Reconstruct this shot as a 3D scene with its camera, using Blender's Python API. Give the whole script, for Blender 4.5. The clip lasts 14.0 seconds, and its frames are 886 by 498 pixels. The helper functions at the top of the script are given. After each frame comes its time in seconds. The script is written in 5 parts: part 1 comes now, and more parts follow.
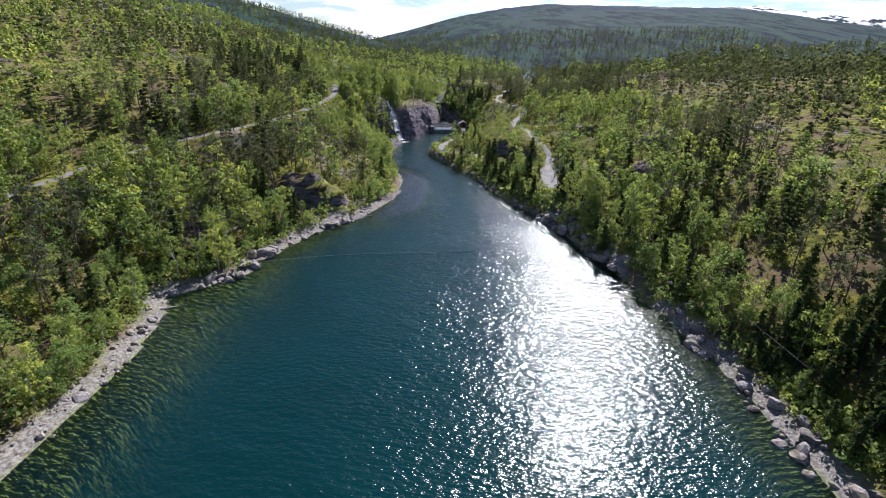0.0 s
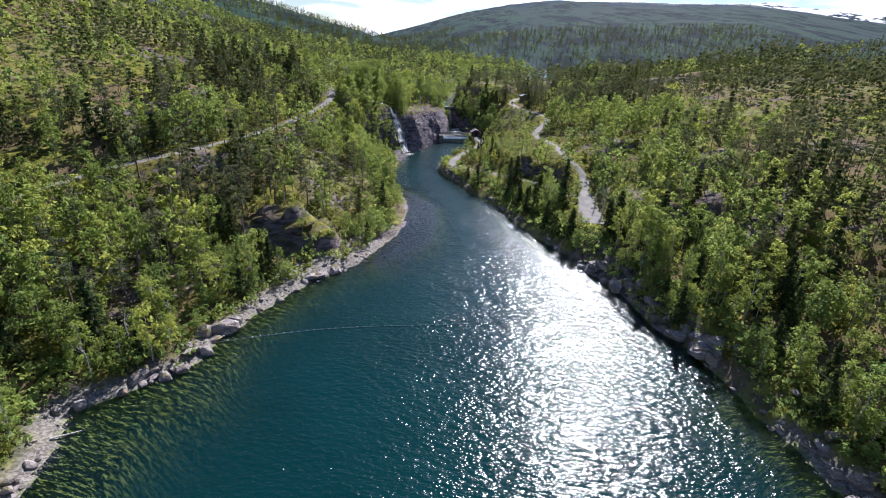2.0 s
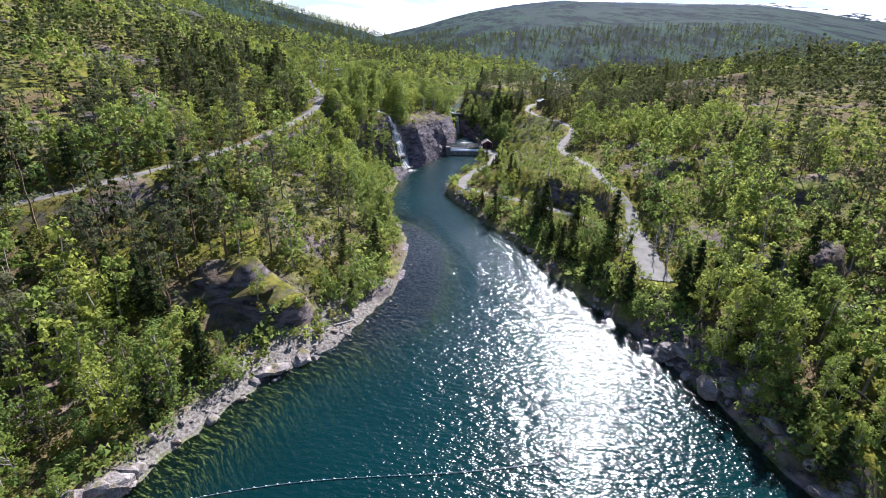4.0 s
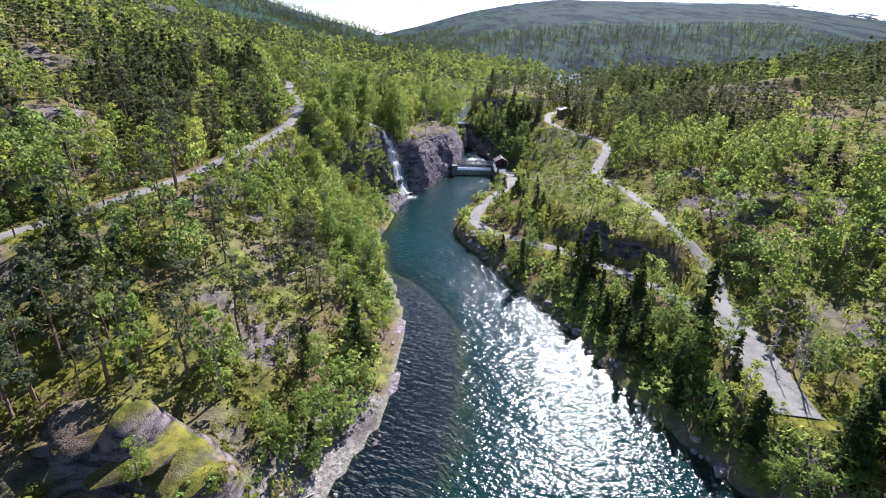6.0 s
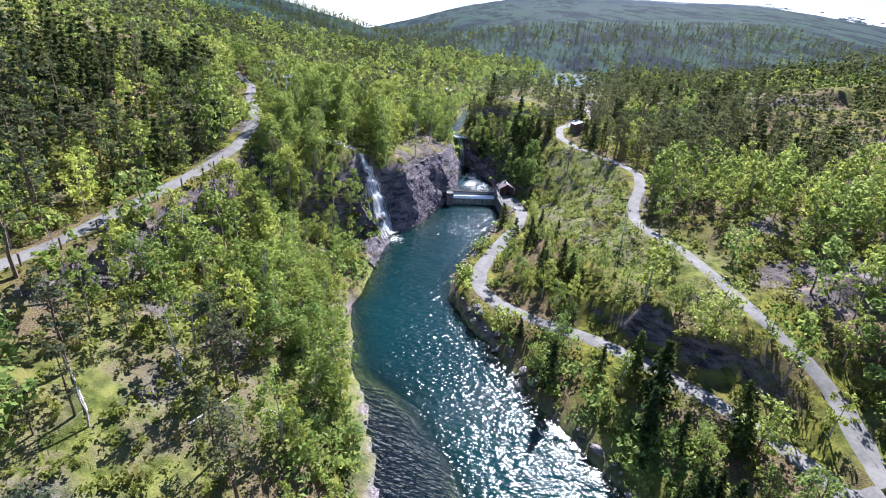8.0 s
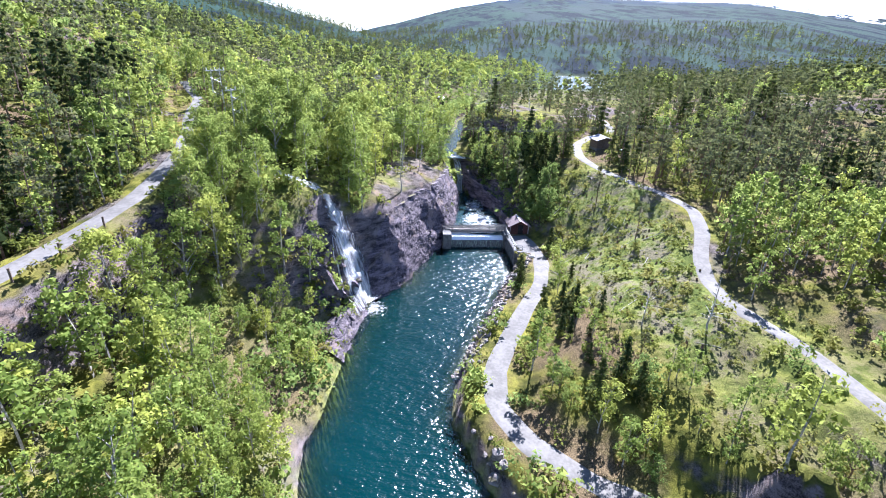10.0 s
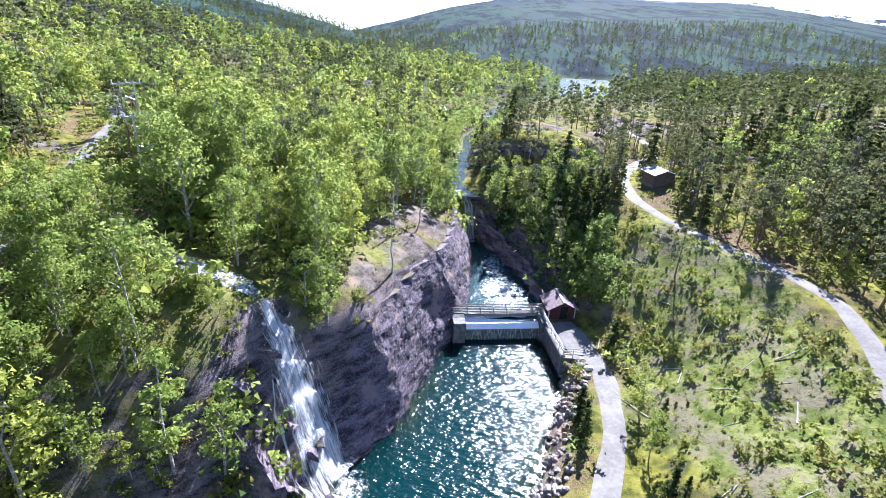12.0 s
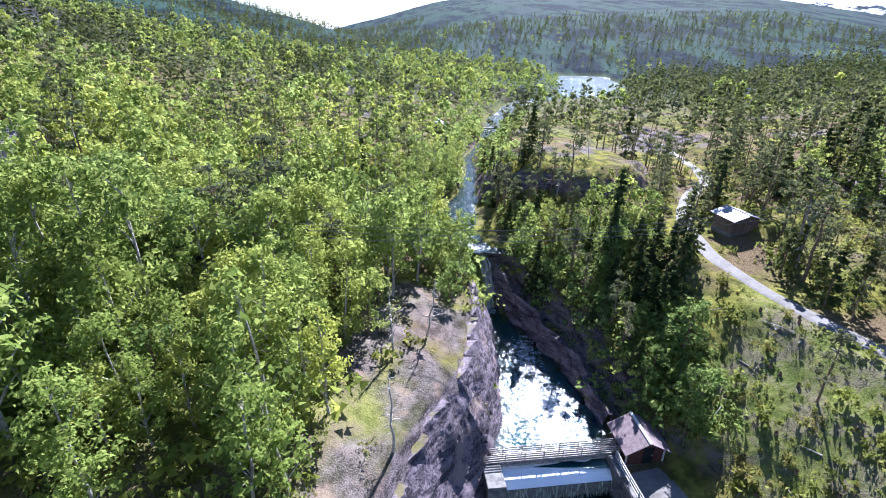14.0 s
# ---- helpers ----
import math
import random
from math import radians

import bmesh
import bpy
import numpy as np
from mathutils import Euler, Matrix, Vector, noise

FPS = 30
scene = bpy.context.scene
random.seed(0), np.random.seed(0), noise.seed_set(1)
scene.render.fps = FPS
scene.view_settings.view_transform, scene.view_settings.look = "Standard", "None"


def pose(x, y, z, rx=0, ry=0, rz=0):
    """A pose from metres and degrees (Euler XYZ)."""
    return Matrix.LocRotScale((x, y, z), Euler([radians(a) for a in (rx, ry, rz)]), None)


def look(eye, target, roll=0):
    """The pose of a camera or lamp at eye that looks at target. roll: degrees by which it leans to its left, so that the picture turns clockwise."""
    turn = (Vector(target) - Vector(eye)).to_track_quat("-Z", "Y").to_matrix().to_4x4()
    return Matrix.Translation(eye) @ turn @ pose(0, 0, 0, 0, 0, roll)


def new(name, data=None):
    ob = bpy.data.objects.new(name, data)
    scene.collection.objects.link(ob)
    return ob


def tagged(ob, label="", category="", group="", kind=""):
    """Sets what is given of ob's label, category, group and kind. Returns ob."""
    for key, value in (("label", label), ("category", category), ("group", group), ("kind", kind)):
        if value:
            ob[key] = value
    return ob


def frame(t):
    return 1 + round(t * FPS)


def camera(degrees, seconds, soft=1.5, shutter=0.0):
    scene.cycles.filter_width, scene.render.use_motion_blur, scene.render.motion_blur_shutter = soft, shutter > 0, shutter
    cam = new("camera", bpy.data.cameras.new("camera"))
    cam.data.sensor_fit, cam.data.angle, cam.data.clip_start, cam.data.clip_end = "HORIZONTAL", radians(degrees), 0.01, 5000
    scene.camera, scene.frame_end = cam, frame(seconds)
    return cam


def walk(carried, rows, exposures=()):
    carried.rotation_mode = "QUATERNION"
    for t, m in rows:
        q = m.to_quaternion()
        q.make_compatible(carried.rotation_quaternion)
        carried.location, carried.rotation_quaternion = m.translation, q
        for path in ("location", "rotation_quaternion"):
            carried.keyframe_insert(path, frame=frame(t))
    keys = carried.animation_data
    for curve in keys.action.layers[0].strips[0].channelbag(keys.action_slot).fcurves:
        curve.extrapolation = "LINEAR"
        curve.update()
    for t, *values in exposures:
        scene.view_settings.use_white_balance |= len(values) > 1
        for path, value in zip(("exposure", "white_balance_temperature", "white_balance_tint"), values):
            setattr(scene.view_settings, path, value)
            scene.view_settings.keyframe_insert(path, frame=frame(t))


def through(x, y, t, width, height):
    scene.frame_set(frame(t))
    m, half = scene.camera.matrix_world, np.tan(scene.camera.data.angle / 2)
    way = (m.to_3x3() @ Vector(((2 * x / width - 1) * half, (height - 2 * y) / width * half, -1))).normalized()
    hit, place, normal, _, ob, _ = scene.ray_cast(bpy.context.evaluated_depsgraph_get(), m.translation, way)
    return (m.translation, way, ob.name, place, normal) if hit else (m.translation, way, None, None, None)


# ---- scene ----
# ---- camera and its flight
cam = camera(84.0, 14.0, 1.0)
EXPOSURES = [(0.0, 1.0, 5800, 18), (2.5, 1.1, 5800, 18), (5.0, 1.4, 5800, 18), (8.0, 1.65, 5550, 18), (10.5, 2.15, 5400, 21), (12.5, 2.15, 5400, 21), (14.0, 1.95, 5350, 22)]
PATH = [
    (0, (8.826, -4.605, 35.643), (8.756, -2.765, 34.861), 1.8),
    (0.5, (8.061, 1.097, 35.63), (7.989, 2.935, 34.844), 1.8),
    (1, (7.042, 7.643, 35.556), (6.965, 9.48, 34.769), 1.6),
    (1.5, (6.048, 13.445, 35.651), (5.969, 15.281, 34.861), 1.7),
    (2, (5.237, 19.913, 35.911), (5.155, 21.747, 35.118), 2.0),
    (2.5, (4.618, 25.382, 36.377), (4.534, 27.213, 35.578), 2.1),
    (5, (1.189, 59.351, 33.713), (1.087, 61.188, 32.927), 1.9),
    (5.5, (0.381, 65.685, 33.997), (0.281, 67.52, 33.208), 2.0),
    (6, (-0.424, 72.49, 34.114), (-0.521, 74.324, 33.321), 2.1),
    (6.5, (-1.17, 78.345, 34.32), (-1.258, 80.178, 33.525), 2.3),
    (7, (-1.865, 85.481, 34.406), (-1.939, 87.314, 33.61), 2.8),
    (7.5, (-2.443, 91.651, 34.388), (-2.504, 93.484, 33.59), 3.2),
    (8, (-2.988, 98.312, 34.956), (-3.037, 100.14, 34.146), 3.5),
    (10.5, (-5.031, 130.456, 33.775), (-5.05, 132.29, 32.977), 2.5),
    (11, (-5.715, 137.952, 33.763), (-5.723, 139.785, 32.964), 2.7),
    (11.5, (-6.491, 144.615, 33.708), (-6.494, 146.448, 32.908), 2.9),
    (12, (-7.195, 151.832, 33.789), (-7.201, 153.665, 32.988), 2.9),
    (12.5, (-7.973, 157.652, 34.121), (-7.98, 159.482, 33.315), 3.2),
    (13, (-8.671, 164.117, 34.461), (-8.686, 165.946, 33.651), 3.2),
    (13.5, (-9.497, 169.041, 34.666), (-9.503, 170.868, 33.852), 3.1),
    (14, (-10.144, 174.303, 34.747), (-10.109, 176.131, 33.934), 1.6),
]
walk(cam, [(t, look(eye, target, roll)) for t, eye, target, roll in PATH], exposures=EXPOSURES)

# ---- sky and sun: the sun stands high beyond the valley's head, a little to the right
SUN_EL, SUN_AZ = radians(40.0), radians(18.0)
world = bpy.data.worlds.new("sky")
scene.world = world
world.use_nodes = True
wt = world.node_tree
wt.nodes.clear()
w_out, w_bg = wt.nodes.new("ShaderNodeOutputWorld"), wt.nodes.new("ShaderNodeBackground")
w_sky, w_mix = wt.nodes.new("ShaderNodeTexSky"), wt.nodes.new("ShaderNodeMixRGB")
w_co, w_map, w_no, w_ramp = (wt.nodes.new("ShaderNode" + n) for n in ("TexCoord", "Mapping", "TexNoise", "ValToRGB"))
w_sky.sky_type, w_sky.sun_disc, w_sky.sun_elevation, w_sky.sun_rotation = "NISHITA", False, SUN_EL, SUN_AZ
w_sky.dust_density, w_sky.ozone_density = 0.15, 4.0
w_map.inputs["Scale"].default_value = (1.6, 1.6, 9.0)
w_no.inputs["Scale"].default_value, w_no.inputs["Detail"].default_value, w_no.inputs["Roughness"].default_value = 2.6, 9, 0.6
w_ramp.color_ramp.elements[0].position, w_ramp.color_ramp.elements[1].position = 0.50, 0.62
w_mix.inputs[2].default_value = (15.0, 15.5, 16.2, 1)
# fair-weather clouds: they close up towards the horizon and leave the zenith clear
w_sep, w_thin, w_sum = wt.nodes.new("ShaderNodeSeparateXYZ"), wt.nodes.new("ShaderNodeMath"), wt.nodes.new("ShaderNodeMath")
w_thin.operation, w_sum.operation = "MULTIPLY_ADD", "ADD"
w_thin.inputs[1].default_value, w_thin.inputs[2].default_value = -0.42, 0.08
wt.links.new(w_co.outputs["Generated"], w_sep.inputs[0])
wt.links.new(w_sep.outputs["Z"], w_thin.inputs[0])
wt.links.new(w_thin.outputs[0], w_sum.inputs[0])
wt.links.new(w_no.outputs["Fac"], w_sum.inputs[1])
wt.links.new(w_co.outputs["Generated"], w_map.inputs["Vector"])
wt.links.new(w_map.outputs["Vector"], w_no.inputs["Vector"])
wt.links.new(w_sum.outputs[0], w_ramp.inputs["Fac"])
wt.links.new(w_ramp.outputs["Color"], w_mix.inputs[0])
wt.links.new(w_sky.outputs["Color"], w_mix.inputs[1])
wt.links.new(w_mix.outputs["Color"], w_bg.inputs["Color"])
w_bg.inputs["Strength"].default_value = 0.05
wt.links.new(w_bg.outputs["Background"], w_out.inputs["Surface"])

sun = new("sun", bpy.data.lights.new("sun", "SUN"))
sun.data.energy, sun.data.angle, sun.data.color = 5.0, radians(0.55), (1.0, 0.95, 0.87)
sun.matrix_world = look((0, 0, 0), (-math.sin(SUN_AZ) * math.cos(SUN_EL), -math.cos(SUN_AZ) * math.cos(SUN_EL), -math.sin(SUN_EL)))
sun.location = (0, 0, 400)

# ---- materials


class Nodes:
    """A material's nodes, written short."""

    def __init__(self, name):
        self.mat = bpy.data.materials.new(name)
        self.mat.use_nodes = True
        self.tree = self.mat.node_tree
        self.tree.nodes.clear()
        self.out = self.add("OutputMaterial")

    def add(self, kind, **inputs):
        node = self.tree.nodes.new("ShaderNode" + kind)
        for key, value in inputs.items():
            self.put(node.inputs[key.replace("_", " ")], value)
        return node

    def put(self, socket, value):
        if hasattr(value, "is_output"):
            self.tree.links.new(value, socket)
        elif isinstance(value, (tuple, list)) and len(value) == 3 and socket.type == "RGBA":
            socket.default_value = (*value, 1)
        else:
            socket.default_value = value

    def math(self, op, a, b=0.0, clamp=False):
        node = self.tree.nodes.new("ShaderNodeMath")
        node.operation, node.use_clamp = op, clamp
        self.put(node.inputs[0], a), self.put(node.inputs[1], b)
        return node.outputs[0]

    def mix(self, fac, a, b):
        node = self.tree.nodes.new("ShaderNodeMixRGB")
        for socket, value in zip(node.inputs, (fac, a, b)):
            self.put(socket, value)
        return node.outputs[0]

    def where(self):
        return self.add("NewGeometry").outputs["Position"]

    def noise(self, scale, detail=4.0, rough=0.55, vector=None):
        node = self.add("TexNoise", Scale=scale, Detail=detail, Roughness=rough)
        self.put(node.inputs["Vector"], vector or self.where())
        return node.outputs["Fac"]

    def step(self, value, low, high):
        node = self.add("MapRange")
        node.interpolation_type = "SMOOTHSTEP"
        for key, v in (("Value", value), ("From Min", low), ("From Max", high)):
            self.put(node.inputs[key], v)
        return node.outputs[0]

    def attr(self, name):
        node = self.add("Attribute")
        node.attribute_name = name
        return node.outputs["Fac"]

    def bump(self, height, strength, distance):
        return self.add("Bump", Height=height, Strength=strength, Distance=distance).outputs[0]

    def surface(self, color, rough=0.8, normal=None, metal=0.0, gloss=0.35):
        b = self.add("BsdfPrincipled", Base_Color=color, Roughness=rough, Metallic=metal)
        b.inputs["Specular IOR Level"].default_value = gloss
        if normal:
            self.put(b.inputs["Normal"], normal)
        self.tree.links.new(b.outputs[0], self.out.inputs["Surface"])
        return self.mat


def plain(name, dark, light, scale, rough=0.8, bump=0.3, deep=0.05, metal=0.0):
    """A weathered surface: two tones over coarse and fine grain, with relief."""
    n = Nodes(name)
    fac = n.math("ADD", n.math("MULTIPLY", n.noise(scale), 0.6), n.math("MULTIPLY", n.noise(scale * 7.3), 0.4))
    return n.surface(n.mix(n.step(fac, 0.36, 0.64), dark, light), rough, n.bump(n.noise(scale * 5), bump, deep), metal)


def rock_material(name, wet=False):
    n = Nodes(name)
    p = n.where()
    m = n.add("Mapping", Vector=p, Rotation=(0.35, 0.5, 0.3), Scale=(0.5, 0.5, 1.7)).outputs[0]
    strata, coarse, fine = n.noise(1.1, 6, 0.62, m), n.noise(0.35, 5), n.noise(6.0, 5, 0.65)
    tone = n.math("ADD", n.math("MULTIPLY", strata, 0.6), n.math("MULTIPLY", fine, 0.4))
    if wet:
        base = n.mix(n.step(tone, 0.38, 0.66), (0.03, 0.026, 0.034), (0.25, 0.205, 0.232))
        base = n.mix(n.step(coarse, 0.56, 0.68), base, (0.25, 0.187, 0.172))
    else:
        base = n.mix(n.step(tone, 0.36, 0.64), (0.10, 0.086, 0.08), (0.36, 0.32, 0.30))
        base = n.mix(n.step(coarse, 0.55, 0.7), base, (0.33, 0.24, 0.17))
    up = n.add("SeparateXYZ", Vector=n.add("NewGeometry").outputs["Normal"]).outputs["Z"]
    moss = n.math("MULTIPLY", n.step(up, 0.55, 0.9), n.step(n.noise(0.8, 5), 0.5, 0.62))
    base = n.mix(n.math("MULTIPLY", moss, 0.8), base, (0.115, 0.105, 0.03))
    height = n.math("ADD", n.math("MULTIPLY", strata, 1.0), n.math("MULTIPLY", fine, 0.25))
    return n.surface(base, 0.78 if wet else 0.85, n.bump(height, 0.6 if wet else 0.9, 0.4), gloss=0.2)


def leaf_material(name, dark, light, tint, through=0.5):
    """Foliage that lets light through; its tone changes from tree to tree and from leaf to leaf."""
    n = Nodes(name)
    tone = n.math("FRACT", n.math("ADD", n.attr("tone"), n.add("ObjectInfo").outputs["Random"]))
    leaf = n.add("NewGeometry").outputs["Random Per Island"]
    base = n.mix(n.math("ADD", n.math("MULTIPLY", leaf, 0.5), 0.2), dark, light)
    base = n.mix(n.math("MULTIPLY", n.step(tone, 0.45, 1.0), 0.75), base, tint)
    shy = n.math("FRACT", n.math("MULTIPLY", tone, 7.31))
    base = n.mix(n.math("MULTIPLY", shy, 0.5), base, tuple(0.8 * v for v in dark))
    d, t = n.add("BsdfDiffuse", Color=base), n.add("BsdfTranslucent", Color=n.mix(0.3, base, (0.56, 0.61, 0.18)))
    m = n.add("MixShader", Fac=through)
    n.tree.links.new(d.outputs[0], m.inputs[1]), n.tree.links.new(t.outputs[0], m.inputs[2])
    n.tree.links.new(m.outputs[0], n.out.inputs["Surface"])
    return n.mat


def ground_material():
    n = Nodes("woodland_floor")
    a, b, c, f = n.noise(0.11, 5), n.noise(0.6, 6, 0.6), n.noise(0.045, 3), n.noise(9.0, 4, 0.7)
    moss = n.mix(n.step(b, 0.35, 0.65), (0.050, 0.057, 0.013), (0.20, 0.19, 0.036))
    heath = n.mix(n.step(f, 0.35, 0.65), (0.050, 0.038, 0.022), (0.21, 0.155, 0.088))
    base = n.mix(n.step(a, 0.42, 0.62), moss, heath)
    grass = n.mix(n.step(b, 0.36, 0.66), (0.085, 0.11, 0.026), (0.25, 0.27, 0.07))
    grass = n.mix(n.math("MULTIPLY", n.step(n.noise(0.30, 6, 0.72), 0.46, 0.58), 0.85), grass, (0.16, 0.135, 0.10))
    grass = n.mix(n.math("MULTIPLY", n.step(n.noise(3.4, 5, 0.7), 0.5, 0.66), 0.7), grass, (0.045, 0.055, 0.018))
    base = n.mix(n.attr("grass"), base, grass)
    beach = n.mix(n.step(n.noise(3.2, 6, 0.75), 0.4, 0.62), (0.12, 0.105, 0.095), (0.34, 0.315, 0.29))
    base = n.mix(n.attr("beach"), base, beach)
    m = n.add("Mapping", Vector=n.where(), Rotation=(0.35, 0.5, 0.3), Scale=(0.5, 0.5, 1.7)).outputs[0]
    strata = n.noise(1.1, 6, 0.62, m)
    tone = n.math("ADD", n.math("MULTIPLY", strata, 0.6), n.math("MULTIPLY", f, 0.4))
    stone = n.mix(n.step(tone, 0.38, 0.62), (0.026, 0.023, 0.026), (0.215, 0.18, 0.178))
    stone = n.mix(n.step(n.noise(0.35, 4), 0.55, 0.7), stone, (0.27, 0.195, 0.16))
    up = n.add("SeparateXYZ", Vector=n.add("NewGeometry").outputs["Normal"]).outputs["Z"]
    steep = n.math("SUBTRACT", 1.0, n.step(n.math("ADD", up, n.math("MULTIPLY", n.math("SUBTRACT", b, 0.5), 0.4)), 0.62, 0.82))
    bare = n.math("MAXIMUM", n.attr("rock"), steep)
    base = n.mix(bare, base, stone)
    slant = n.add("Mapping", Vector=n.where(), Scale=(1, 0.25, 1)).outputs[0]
    # Far woods lean blue: the haze of distance is painted into their colour.
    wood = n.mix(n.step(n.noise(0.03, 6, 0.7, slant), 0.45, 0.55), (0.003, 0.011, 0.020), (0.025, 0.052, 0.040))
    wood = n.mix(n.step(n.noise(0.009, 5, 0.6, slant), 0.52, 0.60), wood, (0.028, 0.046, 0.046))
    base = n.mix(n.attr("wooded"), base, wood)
    # High slopes turn blue, the air's haze put into the base colour.
    base = n.mix(n.math("MULTIPLY", n.attr("fell_haze"), n.step(n.noise(0.014, 5, 0.65, slant), 0.42, 0.58)), base, (0.011, 0.027, 0.058))
    base = n.mix(n.math("MULTIPLY", n.attr("snow"), n.step(n.noise(0.012, 5, 0.65), 0.46, 0.52)), base, (0.85, 0.87, 0.9))
    base = n.mix(n.attr("bed"), base, n.mix(n.step(n.noise(1.4, 6, 0.7), 0.4, 0.62), (0.10, 0.125, 0.030), (0.25, 0.28, 0.09)))
    base = n.mix(n.attr("bar"), base, n.mix(n.step(n.noise(2.2, 6, 0.75), 0.4, 0.62), (0.10, 0.085, 0.092), (0.32, 0.275, 0.285)))
    height = n.math("ADD", b, n.math("MULTIPLY", f, 0.35))
    return n.surface(base, 0.95, n.bump(height, 0.8, 0.35), gloss=0.03)


def water_material(name, wave, strong, deep_tone, rough=0.08):
    """Clear water: the bed shows where it is shallow, and its own blue-green where it is deep."""
    n = Nodes(name)
    p = n.add("Mapping", Vector=n.where(), Rotation=(0, 0, 0.25), Scale=(0.8, 1.5, 1)).outputs[0]
    ripple = n.math("ADD", n.noise(wave, 2, 0.45, p), n.math("MULTIPLY", n.noise(wave * 2.7, 1, 0.4, p), 0.22))
    gust = n.step(n.noise(0.05, 2), 0.3, 0.62)
    calm = n.math("ADD", 0.25, n.math("MULTIPLY", n.step(n.attr("depth"), 0.2, 1.8), 0.75))
    normal = n.bump(ripple, n.math("MULTIPLY", calm, n.math("ADD", strong * 0.7, n.math("MULTIPLY", gust, strong * 0.3))), 0.32)
    body = n.add("BsdfDiffuse", Color=n.mix(n.step(n.noise(0.03, 3), 0.35, 0.65), deep_tone, tuple(1.25 * c for c in deep_tone)))
    clear = n.add("BsdfTransparent", Color=(0.88, 0.95, 0.86))
    depth = n.math("SUBTRACT", 1.0, n.math("POWER", 0.58, n.attr("depth")))
    under = n.add("MixShader", Fac=depth)
    n.tree.links.new(clear.outputs[0], under.inputs[1]), n.tree.links.new(body.outputs[0], under.inputs[2])
    shine = n.add("BsdfGlossy", Roughness=rough, Normal=normal)
    fr = n.add("Fresnel", IOR=1.34, Normal=normal)
    m = n.add("MixShader", Fac=fr.outputs[0])
    n.tree.links.new(under.outputs[0], m.inputs[1]), n.tree.links.new(shine.outputs[0], m.inputs[2])
    n.tree.links.new(m.outputs[0], n.out.inputs["Surface"])
    return n.mat


def foam_material(name, low, high, stretch, tint=(0.86, 0.89, 0.92), through=0.3, rough=0.5):
    """Broken white water: strands and froth with gaps."""
    n = Nodes(name)
    uv = n.add("Mapping", Vector=n.add("CombineXYZ", X=n.attr("across"), Y=n.attr("along")).outputs[0], Scale=stretch).outputs[0]
    f = n.math("ADD", n.math("MULTIPLY", n.noise(1.0, 6, 0.65, uv), 0.7), n.math("MULTIPLY", n.noise(3.1, 3, 0.6, uv), 0.3))
    f = n.math("SUBTRACT", f, n.attr("thin"))
    white = n.add("BsdfPrincipled", Base_Color=n.mix(n.step(f, low, high), tuple(0.75 * c for c in tint), tint), Roughness=rough)
    n.put(white.inputs["Normal"], n.bump(f, 0.7, 0.25))
    lit = n.add("BsdfTranslucent", Color=tint)
    both = n.add("MixShader", Fac=through)
    n.tree.links.new(white.outputs[0], both.inputs[1]), n.tree.links.new(lit.outputs[0], both.inputs[2])
    m = n.add("MixShader", Fac=n.step(f, low, high))
    n.tree.links.new(n.add("BsdfTransparent").outputs[0], m.inputs[1]), n.tree.links.new(both.outputs[0], m.inputs[2])
    n.tree.links.new(m.outputs[0], n.out.inputs["Surface"])
    return n.mat


GROUND = ground_material()
WETROCK = rock_material("dark_wet_rock", True)
BIRCH_LEAF = leaf_material("birch_leaves", (0.085, 0.135, 0.026), (0.36, 0.45, 0.11), (0.48, 0.49, 0.095), 0.5)
ALDER_LEAF = leaf_material("alder_leaves", (0.066, 0.125, 0.034), (0.31, 0.42, 0.125), (0.40, 0.44, 0.10), 0.48)
PINE_LEAF = leaf_material("pine_needles", (0.034, 0.048, 0.034), (0.125, 0.145, 0.085), (0.16, 0.15, 0.09), 0.3)
SPRUCE_LEAF = leaf_material("spruce_needles", (0.013, 0.028, 0.015), (0.06, 0.09, 0.034), (0.10, 0.12, 0.034), 0.22)
SHRUB_LEAF = leaf_material("shrub_leaves", (0.08, 0.105, 0.018), (0.27, 0.29, 0.06), (0.26, 0.19, 0.075), 0.45)
BIRCH_BARK = plain("birch_bark", (0.16, 0.14, 0.12), (0.48, 0.45, 0.41), 5)
PINE_BARK = plain("pine_bark", (0.09, 0.06, 0.045), (0.24, 0.16, 0.11), 4)
DEADWOOD = plain("weathered_deadwood", (0.26, 0.23, 0.20), (0.52, 0.49, 0.45), 4)
WATER = water_material("lake_water", 1.25, 0.78, (0.001, 0.018, 0.0195), 0.14)
RAPID = water_material("river_water", 1.6, 0.35, (0.006, 0.04, 0.048), 0.16)
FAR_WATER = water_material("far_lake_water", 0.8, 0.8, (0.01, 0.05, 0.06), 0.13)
# Darker copy of the river water: shade of the banks put into its colour.
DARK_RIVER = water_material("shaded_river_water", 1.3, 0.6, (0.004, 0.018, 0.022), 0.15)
FALL = foam_material("falling_water", 0.33, 0.54, (4.6, 0.40, 1), (0.95, 0.96, 0.97), 0.6)
FALL_THIN = foam_material("thin_falling_water", 0.37, 0.58, (4.2, 0.36, 1), (0.93, 0.95, 0.97), 0.6)
STREAM = foam_material("tumbling_stream", 0.40, 0.60, (1.6, 1.6, 1))
FROTH = foam_material("froth", 0.46, 0.68, (1.9, 1.9, 1), (0.72, 0.76, 0.77))
GRAVEL = plain("pale_gravel", (0.12, 0.113, 0.103), (0.195, 0.185, 0.17), 0.45, 0.9, 0.25, 0.015)
CONCRETE = plain("stained_concrete", (0.085, 0.083, 0.08), (0.22, 0.215, 0.205), 1.6, 0.85, 0.3, 0.03)
TIMBER = plain("grey_timber", (0.16, 0.14, 0.125), (0.36, 0.33, 0.30), 6, 0.85, 0.4, 0.01)
